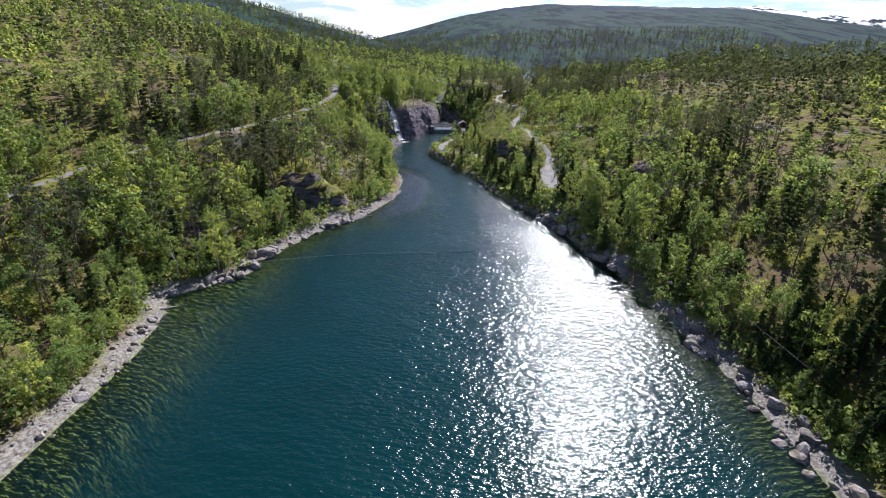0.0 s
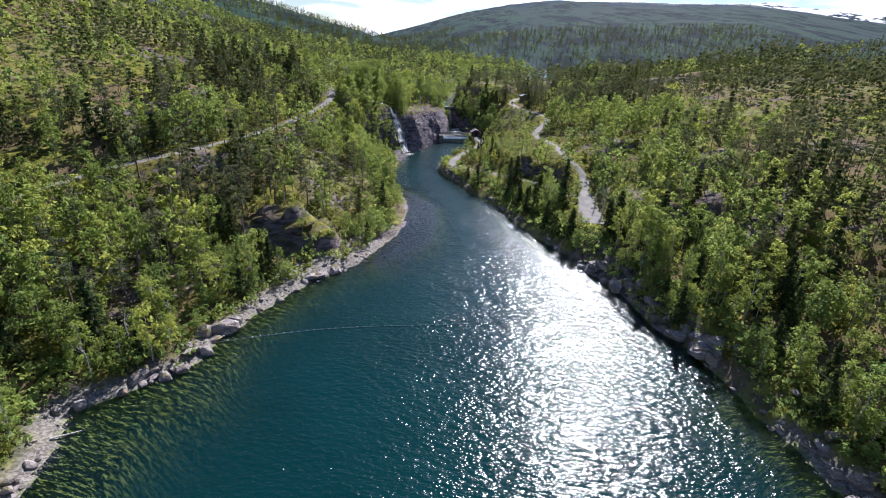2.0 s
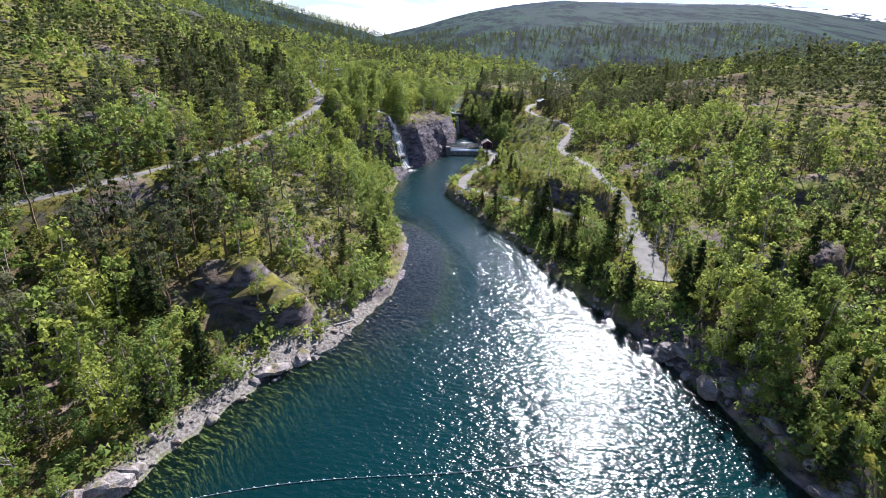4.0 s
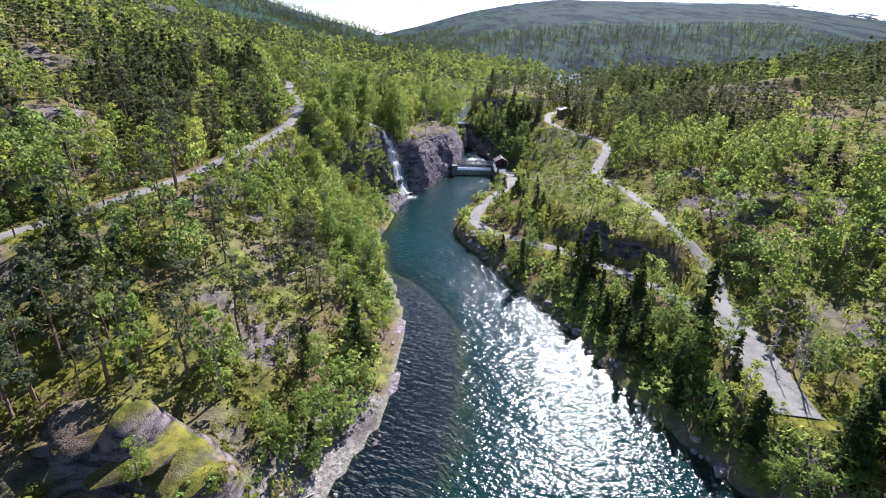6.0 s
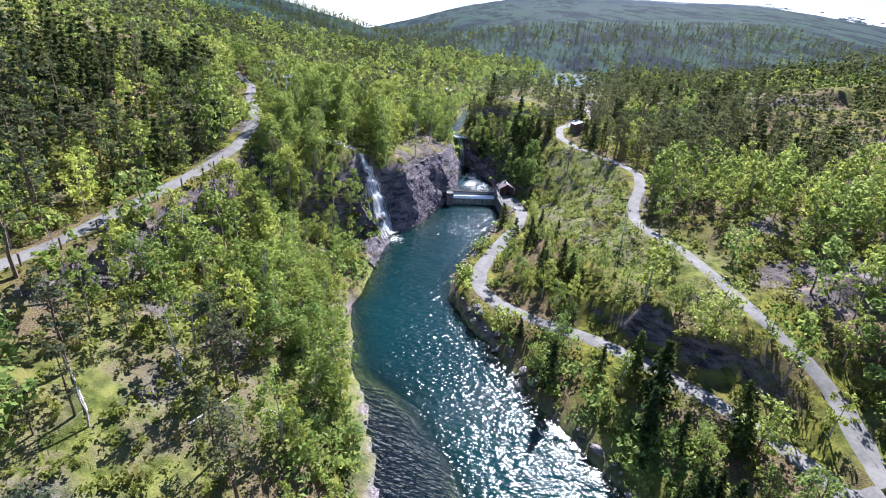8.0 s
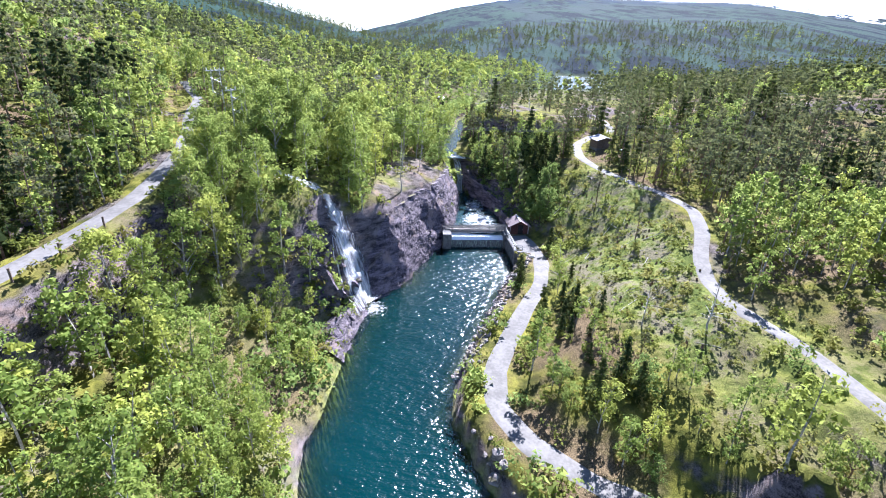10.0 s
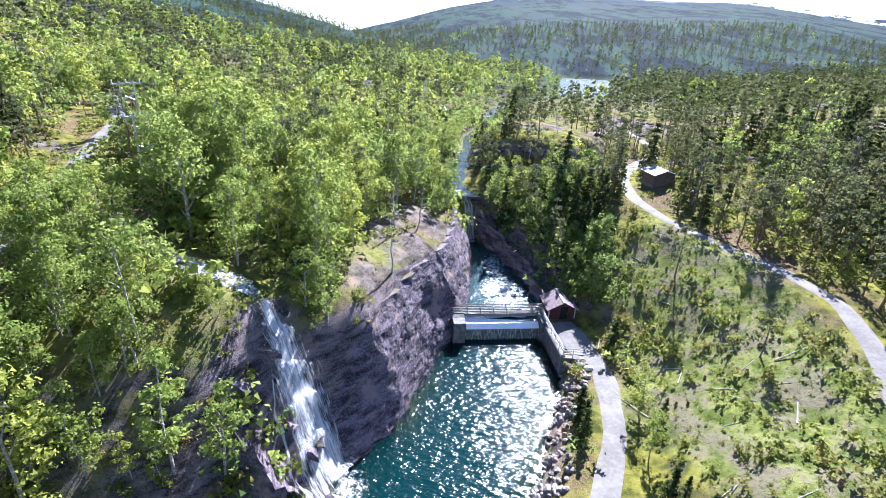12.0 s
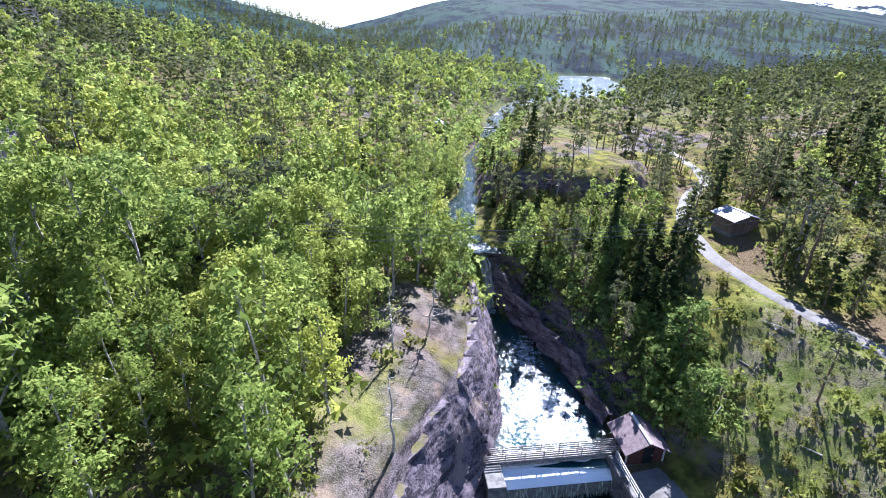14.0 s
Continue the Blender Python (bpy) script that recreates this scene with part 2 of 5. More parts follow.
PALE_TIMBER = plain("pale_timber", (0.42, 0.40, 0.37), (0.62, 0.60, 0.57), 6, 0.8, 0.3, 0.01)
RED_BOARD = plain("dark_red_boards", (0.060, 0.022, 0.018), (0.125, 0.050, 0.042), 5, 0.75, 0.3, 0.01)
BROWN_BOARD = plain("brown_boards", (0.09, 0.065, 0.05), (0.19, 0.14, 0.11), 5, 0.8, 0.3, 0.01)
ROOFING = plain("brown_roof_felt", (0.115, 0.085, 0.090), (0.21, 0.165, 0.17), 3, 0.85, 0.3, 0.01)
SHEET_ROOF = plain("grey_sheet_roof", (0.20, 0.20, 0.215), (0.28, 0.28, 0.30), 2, 0.6, 0.1, 0.01)
STEEL = plain("galvanised_steel", (0.38, 0.39, 0.41), (0.58, 0.59, 0.61), 5, 0.45, 0.1, 0.01, 0.7)
WIRE = plain("dull_wire", (0.10, 0.10, 0.10), (0.2, 0.2, 0.2), 5, 0.6)
WHITE_PAINT = plain("white_plastic", (0.70, 0.70, 0.70), (0.85, 0.85, 0.85), 5, 0.5, 0.1, 0.01)
DARK_HOLE = plain("dark_opening_paint", (0.015, 0.015, 0.017), (0.03, 0.03, 0.032), 3, 0.2, 0.0)
LOW_STONE = rock_material("shore_stone")

# ---- the lie of the land


def lattice(i, j, seed):
    v = np.sin(i * 127.1 + j * 311.7 + seed * 74.7) * 43758.5453
    return v - np.floor(v)


def value_noise(x, y, seed=0):
    i, j = np.floor(x), np.floor(y)
    u, v = x - i, y - j
    u, v = u * u * (3 - 2 * u), v * v * (3 - 2 * v)
    a, b = lattice(i, j, seed), lattice(i + 1, j, seed)
    c, d = lattice(i, j + 1, seed), lattice(i + 1, j + 1, seed)
    return a + (b - a) * u + (c - a) * v + (a - b - c + d) * u * v


def fbm(x, y, size, octaves=4, seed=0):
    """Noise between about -1 and 1 with features of that size in metres."""
    total, amp, norm = 0.0, 1.0, 0.0
    for k in range(octaves):
        total = total + amp * (2 * value_noise(x / size * 2**k + 17 * k, y / size * 2**k - 9 * k, seed + k) - 1)
        norm += amp
        amp *= 0.5
    return total / norm


def smooth(v, low, high):
    t = np.clip((v - low) / (high - low), 0, 1)
    return t * t * (3 - 2 * t)


# the two shores, from the open lake up through the gorge to the far lake
LEFT_SHORE = [(-60, -400), (-32, -40), (-29.5, 24), (-29.6, 38), (-30.5, 51), (-33.5, 57), (-25.5, 64), (-23.4, 76), (-18.5, 86), (-12, 94.5),
              (-7.8, 108), (-7.6, 119), (-9, 131), (-13.3, 142), (-16.2, 156), (-15.6, 172), (-14.4, 183), (-11, 188), (-7.9, 199), (-5.6, 204),
              (-4.2, 210), (-3.4, 222), (-4.3, 230), (-9.7, 238), (-9.5, 245), (-6, 256), (-3.9, 272), (-3.8, 283), (1.6, 303), (3.3, 315), (8, 345),
              (20, 380), (44, 404), (55, 450), (67, 512), (84, 520), (100, 516)]
RIGHT_SHORE = [(80, -400), (44, -40), (42.4, 28), (41.8, 38), (40.5, 48), (38.5, 60), (35.8, 72), (31.8, 79), (30, 88), (25.6, 98), (22, 106), (17.3, 117),
               (12.6, 128.5), (7, 138.5), (1.8, 150), (-3, 159), (-2.8, 168), (1.8, 182), (6.4, 194.6), (6.5, 196.2), (5.7, 203.4), (6.0, 209),
               (4.8, 215.5), (2.3, 222), (-1.0, 228), (-2.5, 231), (-4.5, 238), (-4.6, 246), (-3, 256), (-1.9, 272), (-1.9, 283), (4.4, 303), (7, 315),
               (14, 345), (30, 374), (56, 393), (84, 420), (96, 470)]
# sections of the land: at y, the height at these distances from the shore
STEPS = (0, 3, 8, 16, 28, 45, 80, 150, 300)
LEFT_LAND = [(-60, (0, 0.8, 2, 4, 6, 9, 16, 30, 70)), (50, (0, 0.9, 2, 3, 4.5, 8, 17, 34, 80)), (75, (0, 1.0, 2.2, 4, 6, 10, 19, 36, 82)),
             (95, (0, 0.8, 2.2, 5.2, 7.5, 13, 21, 38, 85)), (122, (0, 1.0, 3, 5.5, 10.5, 15, 23, 40, 88)), (145, (0, 2.5, 5, 8, 13.0, 17, 25, 43, 90)),
             (171, (0, 2.0, 4.5, 9, 14.5, 19.0, 27, 46, 92)), (178.5, (0, 3.5, 12, 14.5, 17, 20, 28, 46, 92)), (184, (0, 7.5, 14.6, 16, 18, 21, 29, 48, 92)), (189, (0, 10.5, 13.6, 15.5, 18, 21, 29, 48, 92)),
             (197, (0, 11, 12.8, 14.5, 17.5, 21, 29, 48, 92)), (210, (2, 10.6, 12, 13, 16, 19, 27, 46, 92)), (228, (2, 10, 11.4, 12.5, 15, 18, 25, 45, 92)),
             (262, (8.8, 11, 12, 13, 14.5, 17, 23, 44, 95)), (330, (9, 10, 11, 12, 13, 15, 19, 34, 78)), (430, (9.5, 10, 11, 12, 13, 14, 17, 27, 64)), (520, (9.5, 10, 11, 12, 13, 14, 16, 25, 62))]
RIGHT_LAND = [(-60, (0, 0.8, 2.5, 5, 9, 14, 22, 36, 56)), (45, (0, 0.9, 2.4, 5.5, 9.5, 14, 22, 36, 56)), (70, (0, 3.2, 4, 6.5, 10.5, 15.5, 23, 37, 55)),
              (92, (0, 3.0, 4, 6, 11, 16, 23, 36, 54)), (108, (0, 1.7, 3.8, 4.4, 9, 15, 22, 35, 52)), (132, (0, 1.8, 3, 4, 6.5, 12, 19, 33, 50)),
              (147, (0, 1.5, 3.2, 6.0, 8.6, 11.5, 17, 31, 48)), (162, (0, 1.6, 3.4, 6.5, 8.5, 11, 17, 29, 45)), (182, (0, 2.2, 3, 6.5, 10, 12, 17.5, 29, 43)),
              (200, (0, 2.4, 3.2, 9, 11.4, 12, 18, 26, 34)), (216, (2, 7, 9.5, 11, 11.7, 13, 18, 26, 34)), (233, (2, 8, 10.5, 11.5, 12.2, 13, 18, 26, 34)),
              (256, (8.8, 12.5, 14.5, 14.5, 12.8, 12.4, 18, 25, 33)), (320, (9, 11, 13, 13.5, 13, 13, 15, 21, 30)), (430, (9.5, 10, 10.6, 11, 11.5, 12, 13, 16, 24))]
# skyline of the far mountain: bearing in degrees, height
SKYLINE = [(-90, 150), (-40, 140), (-20, 60), (-11.6, 43), (-7.7, 96), (-1.2, 178), (3.4, 222), (7.3, 241), (13, 240), (19.5, 238), (26, 236), (30, 205), (36, 160), (45, 120), (90, 120)]

LOW_TRACK = [(8.4, 202.5, 2.15), (9.4, 198, 2.2), (9.9, 193, 2.4), (8.6, 185, 2.5), (5.6, 178, 2.5), (3.2, 172, 2.3), (0.9, 165.5, 2.1), (0.7, 160, 2.1), (3.3, 155, 2.4),
             (8, 151, 2.7), (13.5, 147.8, 2.9), (18, 143.8, 3.2), (23.2, 136.8, 3.7), (26.5, 131, 4.1), (29, 124, 4.4)]
HIGH_TRACK = [(29.4, 109, 4.4), (29.7, 113, 4.5), (30.2, 120, 4.6), (31.8, 129, 4.9), (33.2, 136, 6.0), (31.8, 141, 7.8), (30.2, 145, 8.7), (29.5, 152, 9.0), (28.6, 162, 9.0), (25.6, 169.5, 9.0), (25.5, 175, 9.1), (27.0, 180.5, 9.6),
              (30.3, 187.6, 10.5), (32.0, 195, 11.3), (29.6, 202, 11.7), (26, 209, 11.6), (23, 217, 11.7), (21.3, 225, 12.0), (23, 236, 12.3), (29, 247, 12.3), (36.5, 256, 12.1), (38.5, 264, 12.2), (40, 285, 12.5)]
HILL_ROAD = [(-75, 45, 8.5), (-67, 70, 9.6), (-63, 90, 11.5), (-57, 101, 13.0), (-50, 109, 14.0), (-44.5, 122, 14.4), (-40.6, 139, 14.6), (-38.2, 160, 15.8), (-37.6, 172, 16.8), (-40, 186, 18.4), (-46, 200, 18.6),
             (-52, 212, 18.9), (-57, 226, 19.4), (-70, 245, 21)]


def chain(points, x, y):
    """Distance from x, y to a line of points, and how far along it the nearest place lies (its index)."""
    best, along = np.full(np.shape(x), 1e9), np.zeros(np.shape(x))
    for k, (a, b) in enumerate(zip(points[:-1], points[1:])):
        ux, uy = b[0] - a[0], b[1] - a[1]
        t = np.clip(((x - a[0]) * ux + (y - a[1]) * uy) / (ux * ux + uy * uy), 0, 1)
        d = np.hypot(x - a[0] - t * ux, y - a[1] - t * uy)
        near = d < best
        best, along = np.where(near, d, best), np.where(near, k + t, along)
    return best, along


def in_water(x, y):
    ring = LEFT_SHORE + RIGHT_SHORE[::-1]
    inside = np.zeros(np.shape(x), bool)
    for a, b in zip(ring, ring[1:] + ring[:1]):
        if a[1] != b[1]:
            cross = ((a[1] > y) != (b[1] > y)) & (x < (b[0] - a[0]) * (y - a[1]) / (b[1] - a[1]) + a[0])
            inside ^= cross
    return inside


def level(y):
    return 2.0 * smooth(y, 203.6, 204.2) + 6.9 * smooth(y, 229.5, 233.5)


def section(table, d, y):
    ys = [row[0] for row in table]
    columns = [np.interp(y, ys, [row[1][k] for row in table]) for k in range(len(STEPS))]
    z = columns[-1] + (d - STEPS[-1]) * 0.1
    for k in range(len(STEPS) - 2, -1, -1):
        t = (d - STEPS[k]) / (STEPS[k + 1] - STEPS[k])
        z = np.where(d < STEPS[k + 1], columns[k] + (columns[k + 1] - columns[k]) * t, z)
    return z


def roads(x, y):
    """Distance to the nearest track, and its height there."""
    best, high = np.full(np.shape(x), 1e9), np.zeros(np.shape(x))
    for line in (LOW_TRACK, HIGH_TRACK, HILL_ROAD):
        d, s = chain(line, x, y)
        z = np.interp(s, range(len(line)), [p[2] for p in line])
        high, best = np.where(d < best, z, high), np.minimum(d, best)
    return best, high


BALDS = [(-160, 332, 22), (-188, 335, 20), (-135, 300, 14), (-66, 124, 9), (-62, 146, 8), (-112, 215, 14), (-150, 280, 25), (-175, 240, 22), (-95, 180, 10), (47, 108, 6), (58, 128, 7), (100, 255, 12), (48, 96, 5), (-23, 98.5, 9.5), (-28, 130, 4.5), (-45, 112, 6), (-52, 132, 6), (-30, 150, 5), (40, 165, 5), (12, 256, 12), (-10.5, 194, 5), (-8.5, 202, 5), (-7.5, 211, 4.5)]


def bald(x, y):
    """How far a place lies on a bare rocky shoulder."""
    most = np.zeros(np.shape(x))
    for cx, cy, r in BALDS:
        q = np.hypot(x - cx, (y - cy) * 1.2) / r + 0.5 * fbm(x, y, r * 0.6, 3, 23)
        most = np.maximum(most, 1 - smooth(q, 0.55, 1.0))
    return most


CRAGS = [(-160, 336, 15, 6), (-188, 340, 14, 6), (-21, 98.4, 5.0, 2.6), (-26.5, 99.2, 4.5, 2.3), (19.0, 146.5, 4.0, 2.6), (24, 143, 3, 1.5), (12, 254, 14, 3.5), (-60, 128, 9, 3), (47, 108, 6, 3), (58, 128, 7, 3), (45, 150, 5, 2.5), (-70, 150, 9, 3), (33, 232, 6, 1.0)]


def height(x, y):
    """The ground's height; under water, the bed's."""
    x, y = np.asarray(x, float), np.asarray(y, float)
    wx, wy = x + 1.2 * fbm(x, y, 7, 3, 5), y + 1.2 * fbm(x, y, 7, 3, 9)
    near = smooth(y, 150, 175) * (1 - smooth(y, 232, 260))
    wx, wy = wx + (x - wx) * near * 0.6, wy + (y - wy) * near * 0.6
    dl, _ = chain(LEFT_SHORE, wx, wy)
    dr, _ = chain(RIGHT_SHORE, wx, wy)
    wet = in_water(wx, wy)
    side = smooth(dl - dr, -6, 6)
    zl, zr = section(LEFT_LAND, dl, y), section(RIGHT_LAND, dr, y)
    d = np.minimum(dl, dr)
    side = np.where(y > 400, smooth(dl - dr, -60, 60), side)
    z = zl + (zr - zl) * side
    rough = smooth(d, 2, 25)
    z = z + rough * (1.5 * fbm(x, y, 26, 4, 1) + 0.45 * fbm(x, y, 5, 3, 2)) + smooth(d, 40, 160) * 6 * fbm(x, y, 90, 4, 3)
    for cx, cy, r, h in CRAGS:
        q = np.hypot(x - cx, (y - cy) * 1.25) / r + 0.35 * fbm(x, y, 4, 3, 21)
        z = z + h * (1 - smooth(q, 0.65, 1.05))
    # ledges in the rock of the gorge and of the steep banks
    steep = (1 - smooth(d, 5, 9)) * smooth(z - level(y), 0.8, 3.0)
    ledge = z + 0.55 * fbm(x * 1.3 + z, y, 2.6, 3, 12) + 0.35 * np.sin(z * 2.3 + fbm(x, y, 6, 2, 14) * 4)
    z = z + (ledge - z) * steep * 0.8
    rd, rz = roads(x, y)
    z = z + (rz - z) * (1 - smooth(rd, 1.9, 5.5))
    # the far mountain
    r, bearing = np.hypot(x - 9, y + 5), np.degrees(np.arctan2(x - 9, y + 5))
    top = np.interp(bearing, [p[0] for p in SKYLINE], [p[1] for p in SKYLINE]) - 36 + 9 * fbm(x, y, 160, 4, 37)
    rise = np.clip((r - 540) / 2100, 0, 1) ** 0.85
    far = 12 + (top - 12) * rise + rise * 26 * fbm(x, y, 420, 5, 31) * (1 - smooth(r, 1900, 2600)) - 0.12 * np.maximum(r - 2700, 0)
    behind = smooth(r, 3000, 3500) * (1 - smooth(r, 3900, 4300)) * smooth(bearing, 19, 27) * (1 - smooth(bearing, 46, 52))
    far = far + behind * (168 + 20 * fbm(x, y, 300, 3, 39))
    # the wooded ridge that closes the valley on its western side
    ridge = np.maximum(-x - 82, 0) * 0.25 * (1 - smooth(y, 900, 1300)) + 5 * fbm(x, y, 70, 4, 33) * smooth(-x, 60, 130)
    far = np.maximum(far, 12 + np.minimum(ridge, 130))
    z = z + (far - z) * smooth(y, 505, 640)
    lv = level(y)
    shelf = np.minimum(0.13 * d, 0.42) + np.maximum(d - 3.2, 0) * 0.55
    wide = (1 - smooth(y, 56, 66)) * (1 - side)
    shelf = shelf + wide * (np.minimum(0.07 * d, 0.4) + np.maximum(d - 5.5, 0) * 0.4 - shelf)
    open_shore = 1 - smooth(y, 138, 150) * (1 - side) - smooth(y, 62, 76) * side
    shelf = np.where(open_shore > 0.99, shelf, shelf + (1 - open_shore) * 1.1 * np.minimum(d, 4))
    gravel = smooth(y, 92, 104) * (1 - smooth(y, 128, 142)) * (1 - side)
    shelf = shelf + gravel * (np.minimum(0.07 * d, 0.45) + np.maximum(d - 7.0, 0) * 0.5 - shelf)
    return np.where(wet, lv - 0.08 - np.minimum(shelf, 6), np.maximum(z, lv + 0.12 + 0.05 * np.minimum(d, 4)))


def mesh_object(name, verts, faces, material, parent=None, attrs=(), smooth_shade=False):
    me = bpy.data.meshes.new(name)
    verts, faces = np.asarray(verts, np.float32), np.asarray(faces, np.int32)
    k = faces.shape[1]
    me.vertices.add(len(verts)), me.loops.add(faces.size), me.polygons.add(len(faces))
    me.vertices.foreach_set("co", verts.ravel())
    me.loops.foreach_set("vertex_index", faces.ravel())
    me.polygons.foreach_set("loop_start", np.arange(len(faces), dtype=np.int32) * k)
    me.polygons.foreach_set("use_smooth", np.full(len(faces), smooth_shade))
    for key, values in attrs:
        me.attributes.new(key, "FLOAT", "POINT").data.foreach_set("value", np.asarray(values, np.float32))
    me.update(calc_edges=True)
    me.materials.append(material)
    ob = new(name, me)
    ob.parent = parent
    return ob


def grid_faces(nx, ny):
    i = (np.arange(ny - 1)[:, None] * nx + np.arange(nx - 1)[None, :]).ravel()
    return np.stack([i, i + 1, i + nx + 1, i + nx], 1)


def spread(fine_low, fine_high, step, low, high, growth):
    """Grid lines: even between the fine bounds, ever wider beyond them."""
    out = list(np.arange(fine_low, fine_high + 1e-6, step))
    s, v = step, fine_high
    while v < high:
        s *= growth
        v += s
        out.append(v)
    s, v = step, fine_low
    while v > low:
        s *= growth
        v -= s
        out.insert(0, v)
    return np.array(out)


gx, gy = spread(-46, 46, 0.9, -4300, 4300, 1.065), spread(18, 250, 0.9, -1200, 4300, 1.06)
X, Y = (a.ravel() for a in np.meshgrid(gx, gy))
Z = height(X, Y)
wet = in_water(X, Y)
dl, dr = chain(LEFT_SHORE, X, Y)[0], chain(RIGHT_SHORE, X, Y)[0]
near_shore = np.minimum(dl, dr)
rise = Z - level(Y)
clear = np.hypot((X - 20.5) / 8.8, (Y - 189) / 29) + 0.25 * fbm(X, Y, 8, 3, 41)
a_grass = np.maximum(1 - smooth(clear, 0.75, 1.05), smooth(fbm(X, Y, 22, 3, 43), 0.15, 0.5) * 0.6) * ~wet
sandy = smooth(Y, 82, 90) * (1 - smooth(Y, 106, 116)) * (X < 0)
a_beach = (1 - smooth(rise - 0.9 * sandy + 0.5 * fbm(X, Y, 3, 3, 44), 0.35, 1.3)) * (1 - smooth(near_shore, 1.8 + 2.4 * sandy, 4.2 + 3.5 * sandy)) * (Y < 203) * np.where(((X > 0) & (Y > 62)) | ((X < 0) & (Y > 112)), 0.15, 0.9)
a_rock_brow = ((X > -16.5) & (X < 0) & (Y > 186) & (Y < 217)) * smooth(fbm(X, Y, 3.0, 3, 48), -0.25, 0.15) * 0.75
a_bar = smooth(Y, 90, 100) * (1 - smooth(Y, 134, 144)) * (1 - smooth(chain(LEFT_SHORE, X, Y)[0], 6, 8)) * wet
a_rock = np.maximum(smooth(fbm(X, Y, 14, 4, 45), 0.30, 0.48) * 0.9, np.where((X < -10) & (Y < 110), 0.6, 0.85) * bald(X, Y) * smooth(fbm(X, Y, 5, 3, 46), -0.15, 0.2))
a_rock = np.maximum(a_rock, a_rock_brow)
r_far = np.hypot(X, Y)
# Mask of the haze-tinted far woods, growing with distance.
a_wood_haze = smooth(r_far, 260, 480)
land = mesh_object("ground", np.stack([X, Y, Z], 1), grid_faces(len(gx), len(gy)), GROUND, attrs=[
    ("grass", a_grass), ("beach", a_beach), ("rock", a_rock), ("wooded", a_wood_haze), ("bed", (wet & (rise < 0)).astype(float)), ("bar", a_bar),
    ("snow", np.where(r_far > 2950, 1.3 * smooth(Z, 120, 170), smooth(Z, 160, 192) * smooth(np.degrees(np.arctan2(X - 9, Y + 5)), 12, 20)) * (Y > 900)), ("fell_haze", smooth(Z, 110, 180) * (Y > 900))], smooth_shade=True)
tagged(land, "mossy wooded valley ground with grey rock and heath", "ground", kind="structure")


def water_sheet(name, low, high, z, step, label, material, margin=3.0, swell=0.0):
    ys = np.r_[np.arange(low, 16, 3.0), np.arange(max(low, 16), high, step), high] if low < 16 else np.arange(low, high + step / 2, step)
    lx = np.interp(ys, [p[1] for p in LEFT_SHORE], [p[0] for p in LEFT_SHORE]) - margin
    rx = np.interp(ys, [p[1] for p in RIGHT_SHORE], [p[0] for p in RIGHT_SHORE]) + margin
    n = 170 if low < 16 else 60
    t = np.linspace(0, 1, n)
    x = lx[:, None] + (rx - lx)[:, None] * t
    y = np.repeat(ys[:, None], n, 1)
    # wind waves: short crests lying across the valley, livelier in the gusts
    px, py = x.ravel() * 0.97 - y.ravel() * 0.22, y.ravel() * 0.97 + x.ravel() * 0.22
    gust = 0.65 + 0.5 * fbm(px, py, 24, 2, 58)
    wave = swell * gust * (fbm(px * 0.5, py, 1.9, 2, 57) + 0.6 * fbm(px * 0.6 + py * 0.35, py - px * 0.25, 1.2, 1, 59))
    deep = np.maximum(z - height(x.ravel(), y.ravel()), 0)
    v = np.stack([x.ravel(), y.ravel(), z + wave * smooth(deep, 0.15, 1.0)], 1)
    return tagged(mesh_object(name, v, grid_faces(n, len(ys)), material, attrs=[("depth", deep + (3.0 if z > 5 else 0.0))], smooth_shade=True), label, "water", kind="structure")


water_sheet("water", -350, 203.6, 0.0, 0.45, "deep teal lake water with wind ripples", WATER, swell=0.075)
water_sheet("water", 204.0, 232.6, 2.0, 0.7, "fast white-flecked river water above the weir", RAPID, 2.0, 0.10)
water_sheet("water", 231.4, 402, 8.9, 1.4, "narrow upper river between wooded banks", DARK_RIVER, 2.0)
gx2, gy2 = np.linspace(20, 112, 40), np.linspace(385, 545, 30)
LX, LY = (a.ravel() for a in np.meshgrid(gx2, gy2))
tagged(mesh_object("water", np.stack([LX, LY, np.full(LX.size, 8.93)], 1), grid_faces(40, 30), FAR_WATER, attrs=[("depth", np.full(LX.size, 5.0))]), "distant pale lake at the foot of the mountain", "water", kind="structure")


def ribbon(name, line, width, material, label, lift=0.07, wobble=0.25):
    """A track laid over the ground along a smoothed line."""
    s = np.arange(len(line))
    pts = np.array(line, float)
    t = np.linspace(0, len(line) - 1, len(line) * 14)
    c = np.stack([np.interp(t, s, pts[:, k]) for k in range(2)], 1)
    for _ in range(12):
        c[1:-1] = 0.25 * c[:-2] + 0.5 * c[1:-1] + 0.25 * c[2:]
    d = np.gradient(c, axis=0)
    d /= np.linalg.norm(d, axis=1)[:, None]
    side = np.stack([d[:, 1], -d[:, 0]], 1)
    across = np.linspace(-1, 1, 9)
    edge = width / 2 * (1 + wobble * fbm(c[:, 0], c[:, 1], 4, 3, 51))
    p = c[:, None, :] + side[:, None, :] * (across[None, :, None] * edge[:, None, None])
    x, y = p[..., 0].ravel(), p[..., 1].ravel()
    z = height(x, y) + lift - 0.10 * np.abs(np.tile(across, len(c))) ** 6
    ob = mesh_object(name, np.stack([x, y, z], 1), grid_faces(9, len(c)), material, smooth_shade=True)
    return tagged(ob, label, "track", kind="structure")


